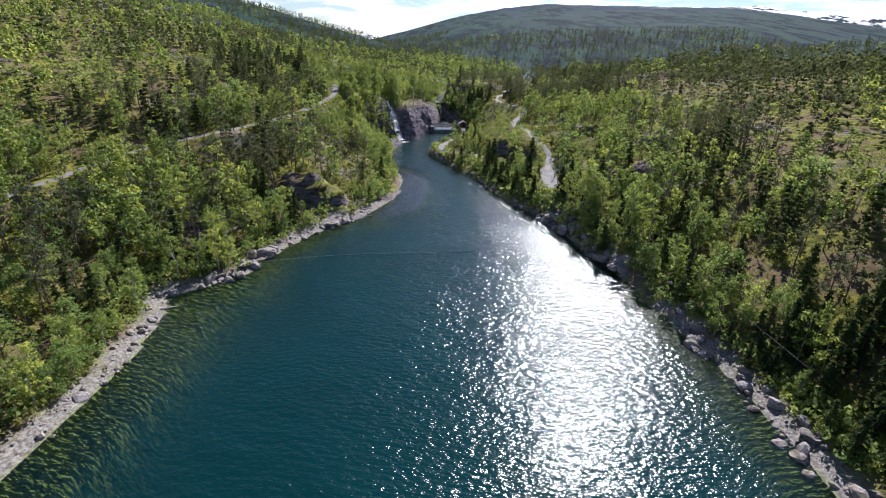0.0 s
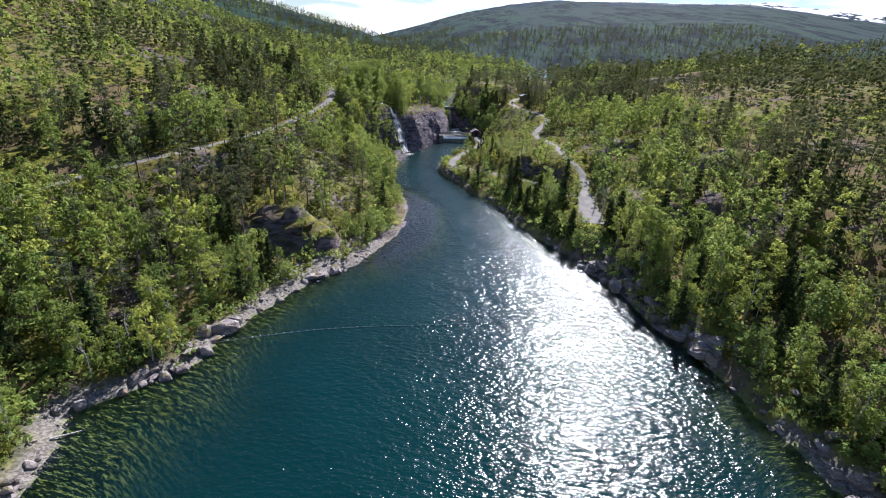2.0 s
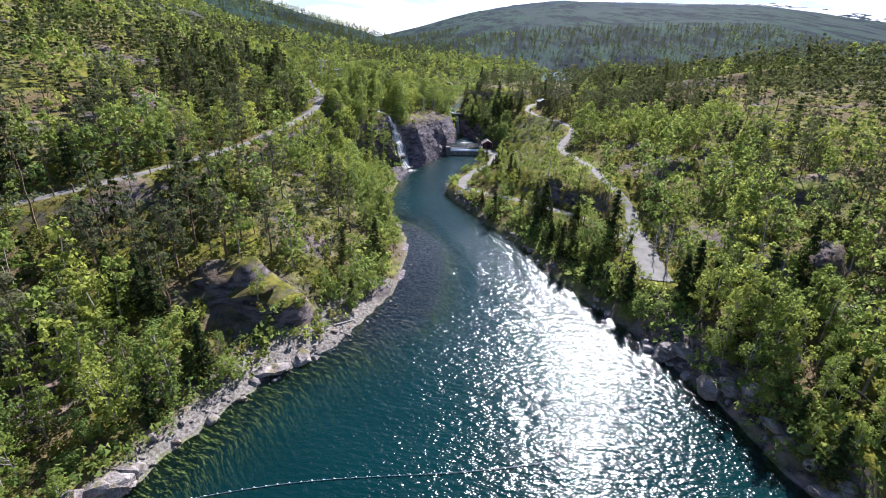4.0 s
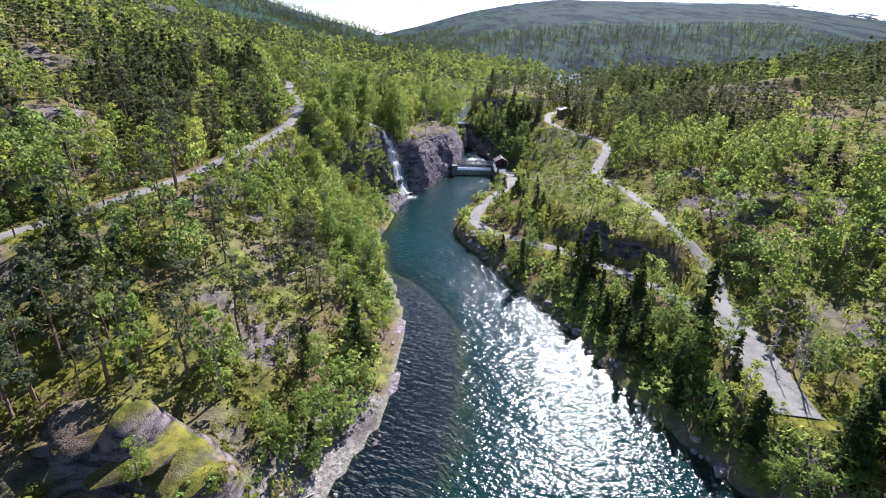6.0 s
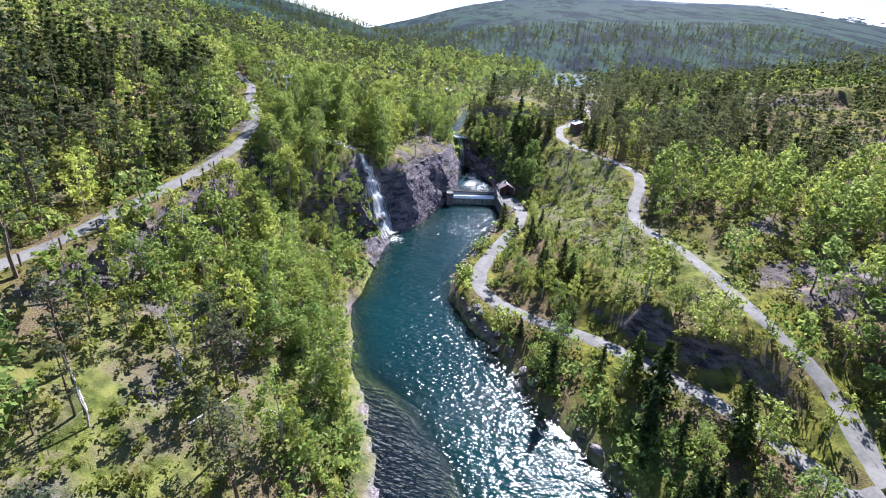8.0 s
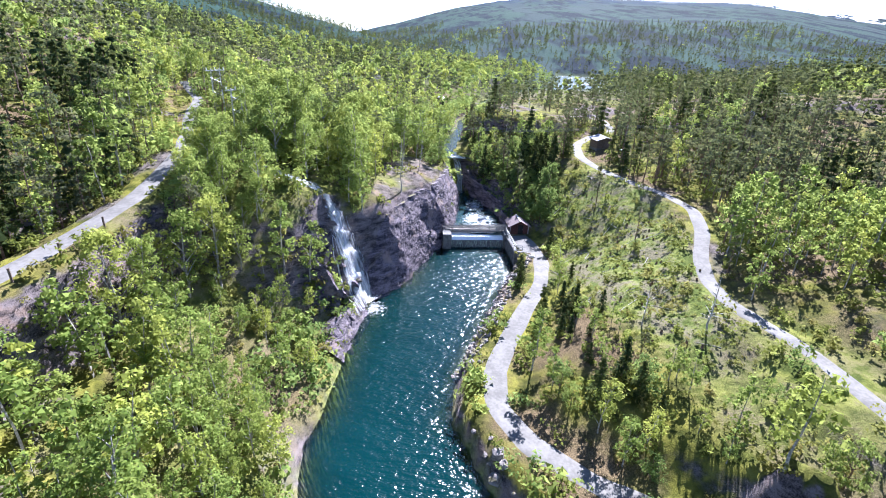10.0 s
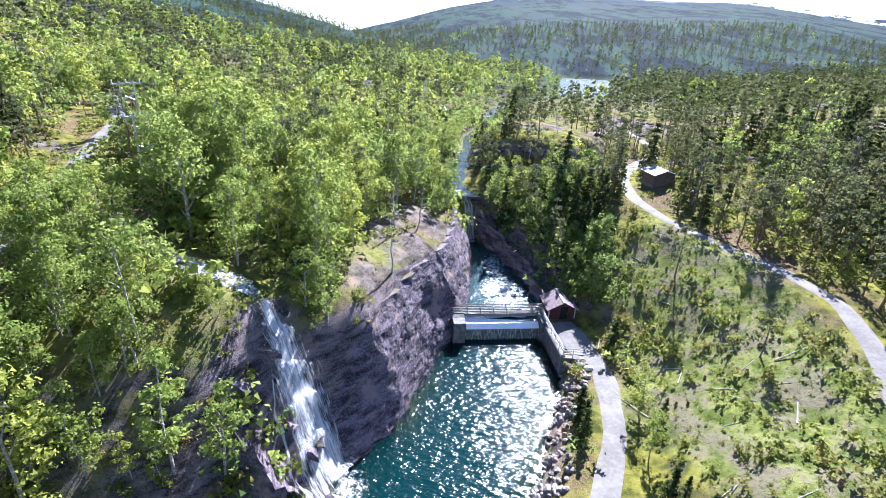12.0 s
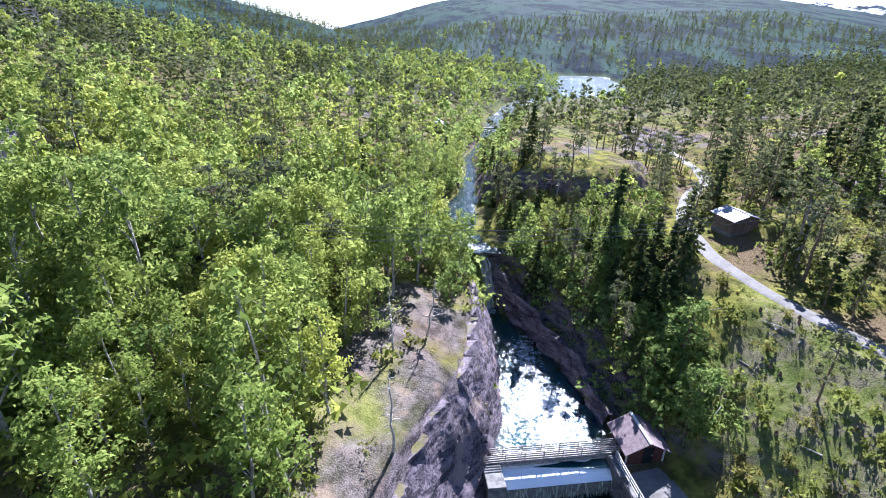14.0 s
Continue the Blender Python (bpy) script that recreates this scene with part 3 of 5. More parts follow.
ribbon("road_low_track", LOW_TRACK, 2.4, GRAVEL, "pale gravel track along the water to the weir")
ribbon("road_high_track", HIGH_TRACK, 2.1, GRAVEL, "pale winding gravel track past the clearing")
ribbon("road_layby", [(29.4, 108.5, 4.4), (29.8, 113, 4.5), (30.2, 120, 4.6), (31.2, 127, 4.8)], 4.6, GRAVEL, "wide pale gravel turning place", 0.11)
ribbon("road_yard", [(7.4, 203.6, 2.1), (7.9, 201.5, 2.1), (8.5, 199, 2.15), (9.0, 197, 2.2)], 3.2, GRAVEL, "pale gravel yard in front of the hut", 0.10)
ribbon("road_hill", HILL_ROAD, 2.2, GRAVEL, "pale gravel road cut across the wooded hillside")

# ---- trees


def leaf_cloud(rng, centres, spread_, count, size, flat=1.0):
    """Leaf blades over the outside of clumps, facing outwards and up, so that each clump has a lit and a shaded side."""
    n = len(centres) * count
    out = rng.normal(0, 1, (n, 3))
    out /= np.linalg.norm(out, axis=1)[:, None]
    c = np.repeat(centres, count, 0) + out * np.repeat(spread_, count)[:, None] * rng.uniform(0.55, 1.75, n)[:, None] * (1, 1, flat)
    face = out + (0, 0, 0.45) + rng.normal(0, 0.42, (n, 3))
    face /= np.linalg.norm(face, axis=1)[:, None]
    a = np.cross(face, rng.normal(0, 1, (n, 3)))
    a /= np.linalg.norm(a, axis=1)[:, None]
    b = np.cross(face, a)
    s = size * rng.uniform(0.6, 1.35, n)[:, None]
    v = np.stack([c - a * s * 0.6 - b * s * 0.35, c + a * s * 0.6, c - a * s * 0.3 + b * s * 0.6], 1)
    return v.reshape(-1, 3)


def tube(points, radii, sides=5):
    """A tapered stem through points."""
    ring = np.linspace(0, 2 * np.pi, sides, endpoint=False)
    pts = np.array(points, float)
    d = np.gradient(pts, axis=0)
    d /= np.linalg.norm(d, axis=1)[:, None]
    u = np.cross(d, (0.31, 0.95, 0.05))
    u /= np.linalg.norm(u, axis=1)[:, None]
    w = np.cross(d, u)
    v = pts[:, None] + np.array(radii)[:, None, None] * (np.cos(ring)[None, :, None] * u[:, None] + np.sin(ring)[None, :, None] * w[:, None])
    f = []
    for k in range(len(pts) - 1):
        for j in range(sides):
            a, b = k * sides + j, k * sides + (j + 1) % sides
            f += [(a, b, b + sides), (a, b + sides, a + sides)]
    return v.reshape(-1, 3), np.array(f)


def join(pieces):
    v, f, n = [], [], 0
    for a, b in pieces:
        v.append(a), f.append(b + n)
        n += len(a)
    return np.concatenate(v), np.concatenate(f)


def tris(v):
    return v, np.arange(len(v)).reshape(-1, 3)


def broadleaf(seed, tall=7.0, wide=1.7, clumps=34, count=30, size=0.225, base=0.22, limbs=9):
    rng = np.random.default_rng(seed)
    lean = rng.normal(0, 0.05, 2) * tall
    zs = np.linspace(0, tall * 0.93, 6)
    stem = np.stack([lean[0] * (zs / tall) ** 2, lean[1] * (zs / tall) ** 2, zs], 1) + rng.normal(0, 0.05, (6, 3)) * (1, 1, 0)
    wood = [tube(stem, 0.10 * (1 - zs / tall) + 0.012, 5 if limbs else 3)]
    t = rng.uniform(base, 1, clumps) ** 0.9
    ang = rng.uniform(0, 6.283, clumps)
    rad = wide * np.sqrt(np.clip(np.sin(np.pi * np.clip((t - base) / (1.04 - base), 0, 1) ** 0.75), 0.02, 1)) * rng.uniform(0.35, 1.05, clumps)
    c = np.stack([np.cos(ang) * rad + lean[0] * t**2, np.sin(ang) * rad + lean[1] * t**2, t * tall], 1)
    for k in range(0, clumps if limbs else 0, max(1, clumps // max(limbs, 1))):
        z0 = max(0.12 * tall, c[k, 2] - 0.9 * rad[k] - 0.3)
        foot = np.array([lean[0] * (z0 / tall) ** 2, lean[1] * (z0 / tall) ** 2, z0])
        wood.append(tube([foot, (foot + c[k]) / 2 + (0, 0, 0.1), c[k]], (0.045, 0.03, 0.01), 4))
    leaves = leaf_cloud(rng, c, rng.uniform(0.22, 0.46, clumps) * wide / 1.7, count, size, 0.8)
    return join(wood), tris(leaves)


def pine(seed, tall=8.0, clumps=22, count=28, size=0.22, limbs=True):
    rng = np.random.default_rng(seed)
    zs = np.linspace(0, tall * 0.96, 7)
    stem = np.stack([rng.normal(0, 0.07, 7), rng.normal(0, 0.07, 7), zs], 1)
    wood = [tube(stem, 0.12 * (1 - zs / tall) + 0.02, 5 if limbs else 3)]
    t = rng.uniform(0.36, 1.0, clumps)
    ang = rng.uniform(0, 6.283, clumps)
    rad = (1.55 * (1.08 - t) ** 0.6 + 0.15) * rng.uniform(0.45, 1.0, clumps)
    c = np.stack([np.cos(ang) * rad, np.sin(ang) * rad, t * tall], 1)
    for k in range(clumps if limbs else 0):
        wood.append(tube([(0, 0, c[k, 2] - 0.25), c[k] * (0.5, 0.5, 1) + (0, 0, -0.05), c[k]], (0.035, 0.025, 0.01), 3))
    for k in range(5 if limbs else 0):
        a, z = rng.uniform(0, 6.283), tall * rng.uniform(0.12, 0.4)
        wood.append(tube([(0, 0, z), (0.5 * np.cos(a), 0.5 * np.sin(a), z + 0.1), (0.95 * np.cos(a), 0.95 * np.sin(a), z + 0.05)], (0.025, 0.018, 0.008), 3))
    leaves = leaf_cloud(rng, c, rng.uniform(0.24, 0.42, clumps), count, size, 0.45)
    return join(wood), tris(leaves)


def spruce(seed, tall=6.5, whorls=15, arms=8, blades=5, size=0.34):
    rng = np.random.default_rng(seed)
    zs = np.linspace(0, tall, 5)
    wood = [tube(np.stack([zs * 0, zs * 0, zs], 1), 0.10 * (1 - zs / tall) + 0.012)]
    c, s = [], []
    for k in range(whorls):
        t = (k + 0.4) / whorls
        reach = 1.5 * (1 - t) ** 0.85 + 0.10
        for j in range(max(4, int(arms * (1 - 0.45 * t)))):
            a = rng.uniform(0, 6.283)
            r = reach * rng.uniform(0.75, 1.12)
            for m in range(1, blades + 1):
                q = m / blades
                c.append((np.cos(a) * r * q, np.sin(a) * r * q, tall * (0.06 + 0.94 * t) - 0.28 * r * q**1.4 + rng.normal(0, 0.03)))
                s.append(0.075 + 0.06 * (1 - q))
    c = np.array(c)
    return join(wood), tris(leaf_cloud(rng, c, np.array(s), 2, size, 0.5))


def bush(seed, clumps=7, count=8, size=0.24):
    rng = np.random.default_rng(seed)
    c = np.stack([rng.normal(0, 0.42, clumps), rng.normal(0, 0.42, clumps), rng.uniform(0.15, 0.85, clumps)], 1)
    return None, tris(leaf_cloud(rng, c, rng.uniform(0.18, 0.34, clumps), count, size, 0.8))


def bare(seed, tall=6.0):
    """A leafless grey tree."""
    rng = np.random.default_rng(seed)
    zs = np.linspace(0, tall, 6)
    stem = np.stack([rng.normal(0, 0.09, 6), rng.normal(0, 0.09, 6), zs], 1)
    wood = [tube(stem, 0.09 * (1 - zs / tall) + 0.015)]
    for k in range(26):
        z, a, r = tall * rng.uniform(0.25, 0.97), rng.uniform(0, 6.283), rng.uniform(0.5, 1.5)
        d = np.array([np.cos(a), np.sin(a), rng.uniform(-0.1, 0.55)]) * r * (1.15 - z / tall)
        wood.append(tube([(0, 0, z), d * 0.5 + (0, 0, z + 0.06), d + (0, 0, z)], (0.03, 0.022, 0.01), 3))
    return join(wood), None


SPECIES = {
    "birch": dict(near=[broadleaf(100 + k, 7.2 + 0.5 * (k % 3), 1.55 + 0.2 * (k % 2)) for k in range(5)], fine=[broadleaf(160 + k, 7.2 + 0.5 * (k % 3), 1.7, 48, 42, 0.175, 0.15) for k in range(4)],
                  mid=[broadleaf(120 + k, 7.2, 1.6, 22, 16, 0.33, 0.22, 0) for k in range(4)], far=[broadleaf(140 + k, 7.2, 1.7, 11, 6, 0.72, 0.2, 0) for k in range(3)],
                  leaf=BIRCH_LEAF, bark=BIRCH_BARK, category="birch tree", label="slender birch tree in bright yellow-green spring leaf"),
    "alder": dict(near=[broadleaf(200 + k, 5.4, 1.9, 38, 28, 0.225, 0.1) for k in range(4)], fine=[broadleaf(260 + k, 5.4, 1.9, 48, 42, 0.175, 0.1) for k in range(3)],
                  mid=[broadleaf(220 + k, 5.4, 1.9, 22, 16, 0.33, 0.1, 0) for k in range(3)], far=[broadleaf(240 + k, 5.6, 1.9, 11, 6, 0.72, 0.1, 0) for k in range(2)],
                  leaf=ALDER_LEAF, bark=PINE_BARK, category="broadleaf tree", label="bushy broadleaf tree with fresh mid-green leaves"),
    "pine": dict(near=[pine(300 + k, 8.0 + 0.6 * (k % 3)) for k in range(5)], fine=[pine(360 + k, 8.4, 26, 36, 0.19) for k in range(3)], mid=[pine(320 + k, 8.0, 15, 16, 0.30, False) for k in range(4)],
                 far=[pine(340 + k, 8.0, 9, 7, 0.6, False) for k in range(2)], leaf=PINE_LEAF, bark=PINE_BARK, category="pine tree",
                 label="sparse grey-green pine tree with a bare lower trunk"),
    "spruce": dict(near=[spruce(400 + k, 6.0 + 0.7 * (k % 3)) for k in range(4)], fine=[spruce(460 + k, 6.5, 18, 9, 5, 0.26) for k in range(3)], mid=[spruce(420 + k, 6.5, 9, 5, 3, 0.5) for k in range(3)],
                   far=[spruce(440 + k, 7.5, 7, 5, 1, 0.75) for k in range(2)], leaf=SPRUCE_LEAF, bark=PINE_BARK, category="spruce tree",
                   label="dark green conical spruce tree"),
}


def scatter(low_x, high_x, low_y, high_y, gap, seed):
    rng = np.random.default_rng(seed)
    x, y = (a.ravel() for a in np.meshgrid(np.arange(low_x, high_x, gap), np.arange(low_y, high_y, gap)))
    return x + rng.uniform(-0.48, 0.48, len(x)) * gap, y + rng.uniform(-0.48, 0.48, len(y)) * gap, rng


def clearing(x, y):
    return np.hypot((x - 20.5) / 8.8, (y - 189) / 29) + 0.25 * fbm(x, y, 8, 3, 41)


def plantable(x, y, water=1.6, road=2.3, steep=2.2):
    dl, dr = chain(LEFT_SHORE, x, y)[0], chain(RIGHT_SHORE, x, y)[0]
    d = np.minimum(dl, dr)
    z = height(x, y)
    slope = np.hypot(height(x + 0.8, y) - height(x - 0.8, y), height(x, y + 0.8) - height(x, y - 0.8)) / 1.6
    ok = ~in_water(x, y) & (d > np.where(y > 235, 0.7, water)) & (roads(x, y)[0] > road) & (z > level(y) + 0.7) & (slope < np.where((y > 205) | (d > 5), steep, steep - 0.7))
    ok &= np.hypot(x - 7.8, y - 201.5) > 5.0  # the hut and its yard
    ok &= np.hypot(x - 27, y - 231.5) > 4.5  # the cabin
    stream = chain([(-40, 196), (-29.6, 188), (-22.4, 186), (-18, 183), (-14.6, 180.4)], x, y)[0]
    return ok & (stream > np.where(x > -24, 2.9, 1.9)), d, dl < dr, z, slope


def place_trees():
    """Each tree: species, x, y, z, size, turn, tone and distance from the shore."""
    out = []
    for low_x, high_x, low_y, high_y, gap, seed in ((-75, 75, 16, 262, 2.15, 1), (-230, 230, 16, 480, 3.4, 2), (-420, 420, 260, 860, 8.0, 3), (-420, -40, 860, 1200, 9.0, 4)):
        x, y, rng = scatter(low_x, high_x, low_y, high_y, gap, seed)
        if seed == 2:
            keep = ~((np.abs(x) < 75) & (y < 262))
        elif seed == 3:
            keep = (np.abs(x) > 230) | (y > 480)
        else:
            keep = np.full(len(x), True)
        x, y = x[keep], y[keep]
        ok, d, left, z, slope = plantable(x, y)
        thick = 0.60 + 0.6 * fbm(x, y, 14, 3, 61)
        thick = np.where(left, thick + 0.08, thick + np.where(y < 130, 0.16 * smooth(d, 20, 50), -0.06 * smooth(d, 12, 20))) + np.where(left, 0.12, 0.4) * smooth(d, 70, 110) - 0.7 * bald(x, y)
        # bare rocky shoulders, the clearing and the knoll
        thick -= 1.0 * (np.hypot((x + 21) / 10, (y - 97) / 8) < 1) + 0.75 * (clearing(x, y) < 0.95) + 0.35 * (np.hypot(x - 12, y - 256) < 15)
        thick -= 0.1 * (np.hypot((x + 28) / 9, (y - 132) / 9) < 1)
        thick -= 0.24 * ((x > -52) & (x < -14) & (y > 84) & (y < 140))
        thick += 0.4 * ((x > -42) & (x < -13) & (y > 140) & (y < 188))
        thick -= 1.5 * ((y > 325) & (y < 402) & ((x + 10) / (y - 174) > 0.21) & ((x + 10) / (y - 174) < 0.35))
        thick -= 1.2 * ((x > -20.5) & (x < -13.5) & (y > 167) & (y < 186))
        thick += 0.1 * ((x > 9.5) & (x < 14.5) & (y > 196) & (y < 224))
        thick -= 1.3 * ((x > -16.5) & (x < 0) & (d < 8.5) & (y > 188) & (y < 217))
        thick -= 0.85 * ((x > -31) & (x < -13.5) & (y > 174.5) & (y < 187))
        thick -= 1.2 * (np.hypot(x + 48, y - 215.5) < 3.5) + 1.2 * (np.hypot(x + 39.5, y - 203.5) < 3.5)
        thick -= 1.2 * ((chain(HILL_ROAD, x, y)[0] < np.where(y > 185, 4.2, 2.8)) & (y > 150) & (y < 216))
        thick -= 0.08 * (~left & (y > 205) & (y < 330) & (d < 130)) + 0.12 * (~left & (y > 90) & (y <= 205) & (d > 14) & (d < 90))
        thick -= 0.4 * (np.abs(x) > 1.1 * y + 40)  # thinner woods far out on the flanks
        thick -= 0.5 * ((x > 14) & (x < 25) & (y > 206) & (y < 223))
        thick = np.where((x < 2) & (x > -36) & (y > 196), thick + 0.14, thick) + 0.5 * ((x > -66) & (x < -56) & (y > 197) & (y < 210))
        ok &= rng.uniform(0, 1, len(x)) < np.clip(thick, 0.03, 1)
        kind = fbm(x, y, 30, 3, 71) + 0.35 * rng.normal(0, 1, len(x))
        patch = fbm(x, y, 34, 3, 75) + 0.16 * rng.normal(0, 1, len(x))
        other = fbm(x, y, 20, 2, 73) + 0.3 * rng.normal(0, 1, len(x))
        stand = (x > -66) & (x < -56) & (y > 197) & (y < 210)  # a tall spruce stand by the hill road
        for i in np.nonzero(ok)[0]:
            dark = patch[i] > (0.34 if d[i] < 60 else 0.05 if y[i] > 220 else 0.20)
            if y[i] > 500 or (seed > 1 and y[i] > 330 and not left[i]):
                name = 'spruce' if other[i] < 0.2 else 'pine' if kind[i] < 0.5 else 'birch'
            elif -42 < x[i] < -13 and 140 < y[i] < 190:
                name = 'birch' if kind[i] < 0.2 else 'alder' if other[i] < 0.5 else 'pine'
            elif stand[i]:
                name = 'spruce'
            elif left[i]:
                if 190 < y[i] < 250 and x[i] > -45:
                    name = "birch" if kind[i] < 0.22 else "alder" if other[i] < 0.3 else "pine"
                elif d[i] < 9:
                    name = "alder" if kind[i] < 0.05 else "birch" if other[i] < 0.25 else "spruce"
                else:
                    name = ("spruce" if other[i] < 0.25 else "pine") if dark else "birch" if kind[i] < 0.12 else "pine" if other[i] < 0.1 else "alder"
            elif 9 < x[i] < 15 and 194 < y[i] < 226:
                name = 'spruce' if other[i] < 0.3 else 'alder'
            elif d[i] < 14 and y[i] < 200:
                name = "spruce" if kind[i] < 0.12 or dark else "birch" if other[i] < 0.1 else "alder"
            elif y[i] > 236 and x[i] < 40 and y[i] < 300:
                name = "pine" if kind[i] < 0.25 else "spruce"
            else:
                name = ("pine" if other[i] < 0.22 else "spruce") if patch[i] > (-0.26 if y[i] > 200 else -0.16 if y[i] > 130 else -0.28) else "birch" if kind[i] < 0.2 else "alder"
            size = rng.choice((0.55, 0.7, 0.85, 0.95, 1.05, 1.25)) * rng.uniform(0.88, 1.12) * (1.1 if left[i] and 186 < y[i] < 245 and x[i] > -45 else 1.0) * (0.72 if d[i] < 7 else 1.0) * (1.3 if stand[i] else 1.0) * (0.6 if -27 < x[i] < -13 and 158 < y[i] < 174 else 1.0) * (0.6 if clearing(x[i], y[i]) < 1 else 1) * (0.6 if 5 < x[i] < 24 and 150 < y[i] < 186 else 1)
            out.append((name, x[i], y[i], z[i], size, rng.uniform(0, 6.283), rng.uniform(), d[i], seed))
    return out


def part(name, mesh, parent, label=""):
    ob = new(name, mesh)
    ob.parent = parent
    return tagged(ob, label)


def mesh_data(name, pair, material, tone=0.0):
    v, f = pair
    ob = mesh_object(name, v, f, material, attrs=[("tone", np.full(len(v), tone))])
    me = ob.data
    bpy.data.objects.remove(ob)
    return me


def grow(trees):
    """The trees by the water as things of their own, the woods behind them joined."""
    chosen = {}
    for k, tree in enumerate(trees):
        if tree[8] == 1:
            chosen.setdefault(tree[0], []).append((tree[7] + 0.05 * abs(tree[2] - 160), k))
    single = {}
    for name, ranked in chosen.items():
        for _, k in sorted(ranked)[: 210]:
            single[k] = True
    data = {}
    for name, kind in SPECIES.items():
        data[name] = [(mesh_data("trunk", wood, kind["bark"]), mesh_data("crown", leaves, kind["leaf"])) for wood, leaves in kind["near"]]
    joined = {}
    for k, (name, x, y, z, size, turn, tone, d, ring) in enumerate(trees):
        kind = SPECIES[name]
        if k in single:
            trunk, crown = data[name][int(tone * 997) % len(data[name])]
            root = tagged(new(name + "_tree"), kind["label"], kind["category"], "trees along the shores")
            root.matrix_basis = pose(x, y, z - 0.08, 0, 0, math.degrees(turn)) @ Matrix.Diagonal((size, size, size * (0.92 + 0.16 * tone), 1))
            part("trunk", trunk, root), part("crown", crown, root)
        else:
            joined.setdefault((name, "fine" if ring == 1 and -40 < x < -6 and 158 < y < 220 else "mid" if ring == 1 or (ring == 2 and abs(x) < 85 and y < 275) else "far"), []).append((x, y, z, size, turn, tone))
    for (name, detail), rows in joined.items():
        kind = SPECIES[name]
        for which, material in ((0, kind["bark"]), (1, kind["leaf"])):
            if which == 0 and detail == "far":
                continue
            vs, fs, tones, n = [], [], [], 0
            for k, (x, y, z, size, turn, tone) in enumerate(rows):
                v, f = kind[detail][k % len(kind[detail])][which]
                c, s = np.cos(turn) * size, np.sin(turn) * size
                vs.append(np.stack([v[:, 0] * c - v[:, 1] * s + x, v[:, 0] * s + v[:, 1] * c + y, v[:, 2] * size + z - 0.08], 1))
                fs.append(f + n), tones.append(np.full(len(v), tone))
                n += len(v)
            what = ("crowns" if which else "trunks")
            ob = mesh_object(f"{name}_wood", np.concatenate(vs), np.concatenate(fs), material, attrs=[("tone", np.concatenate(tones))])
            tagged(ob, f"{what} of {'distant' if detail == 'far' else 'hillside'} {name} woodland", "woodland", kind="stuff")


grow(place_trees())


def thicket(name, seed, low_x, high_x, low_y, high_y, gap, small, large, wanted, material, label, steep=3.2):
    """Undergrowth: many small bushes in one mesh."""
    x, y, rng = scatter(low_x, high_x, low_y, high_y, gap, seed)
    ok, d, left, z, slope = plantable(x, y, 0.9, 1.7, steep)
    ok &= rng.uniform(0, 1, len(x)) < wanted(x, y, d)
    kinds = [bush(500 + seed * 10 + k) for k in range(4)]
    vs, tones = [], []
    for i in np.nonzero(ok)[0]:
        v = kinds[i % 4][1][0]
        s, a = rng.uniform(small, large), rng.uniform(0, 6.283)
        c, q = np.cos(a) * s, np.sin(a) * s
        vs.append(np.stack([v[:, 0] * c - v[:, 1] * q + x[i], v[:, 0] * q + v[:, 1] * c + y[i], v[:, 2] * s + z[i] - 0.05], 1))
        tones.append(np.full(len(v), rng.uniform()))
    v = np.concatenate(vs)
    tagged(mesh_object(name, v, np.arange(len(v)).reshape(-1, 3), material, attrs=[("tone", np.concatenate(tones))]), label, "undergrowth", kind="stuff")


thicket("undergrowth", 7, -60, 60, 18, 262, 1.55, 0.4, 1.5, lambda x, y, d: 0.52 + 0.25 * (x < 0) + 0.5 * fbm(x, y, 9, 3, 81) - 0.5 * bald(x, y) - 0.55 * ((x < 0) & (x > -16.5) & (y > 186) & (y < 217)), SHRUB_LEAF, "low green and brown undergrowth on the slopes")
thicket("bank_bushes", 9, -45, 50, 30, 330, 1.35, 0.8, 2.0, lambda x, y, d: (0.75 + 0.4 * fbm(x, y, 6, 2, 83)) * ((d < 6.5) | ((x > 5) & (x < 14) & (y > 203) & (y < 232))) * (1 - 0.8 * ((x < 0) & (y < 60) & (d < 3))) * (1 - 0.9 * ((x < 0) & (y > 185) & (y < 217))) * (1 - 0.9 * ((y > 166) & (y < 198) & (x > -5) & (d < 3))), ALDER_LEAF, "leafy green bushes along the banks")

thicket("birch_scrub", 13, -48, -15, 184, 232, 1.5, 1.0, 2.4, lambda x, y, d: 0.75 + 0.4 * fbm(x, y, 6, 2, 87) - 0.9 * (x > -17), BIRCH_LEAF, "young leafy birch scrub under the taller birches")
thicket("gorge_bushes", 15, 0, 16, 205, 240, 0.95, 0.5, 1.3, lambda x, y, d: (0.95 + 0.3 * fbm(x, y, 4, 2, 89)) * (x > 0.3 * (232 - y)), ALDER_LEAF, "leafy bushes hanging on the gorge's rocky side", 9.0)
thicket("grass_tufts", 11, 8, 34, 160, 222, 0.8, 0.15, 0.38, lambda x, y, d: (0.6 + 0.4 * fbm(x, y, 4, 2, 85)) * (clearing(x, y) < 1.05), SHRUB_LEAF, "tufts of grass and heather in the clearing")

# ---- built things and loose stones


def block(size, centre=(0, 0, 0), bevel=0.02, turn=0.0, lean=0.0):
    """A box with worn edges, as vertices and faces of a bmesh."""
    bm = bmesh.new()
    bmesh.ops.create_cube(bm, size=1.0, matrix=pose(*centre, lean, 0, turn) @ Matrix.Diagonal((*size, 1)))
    if bevel:
        bmesh.ops.bevel(bm, geom=bm.edges[:], offset=bevel, segments=1, affect="EDGES")
    return bm


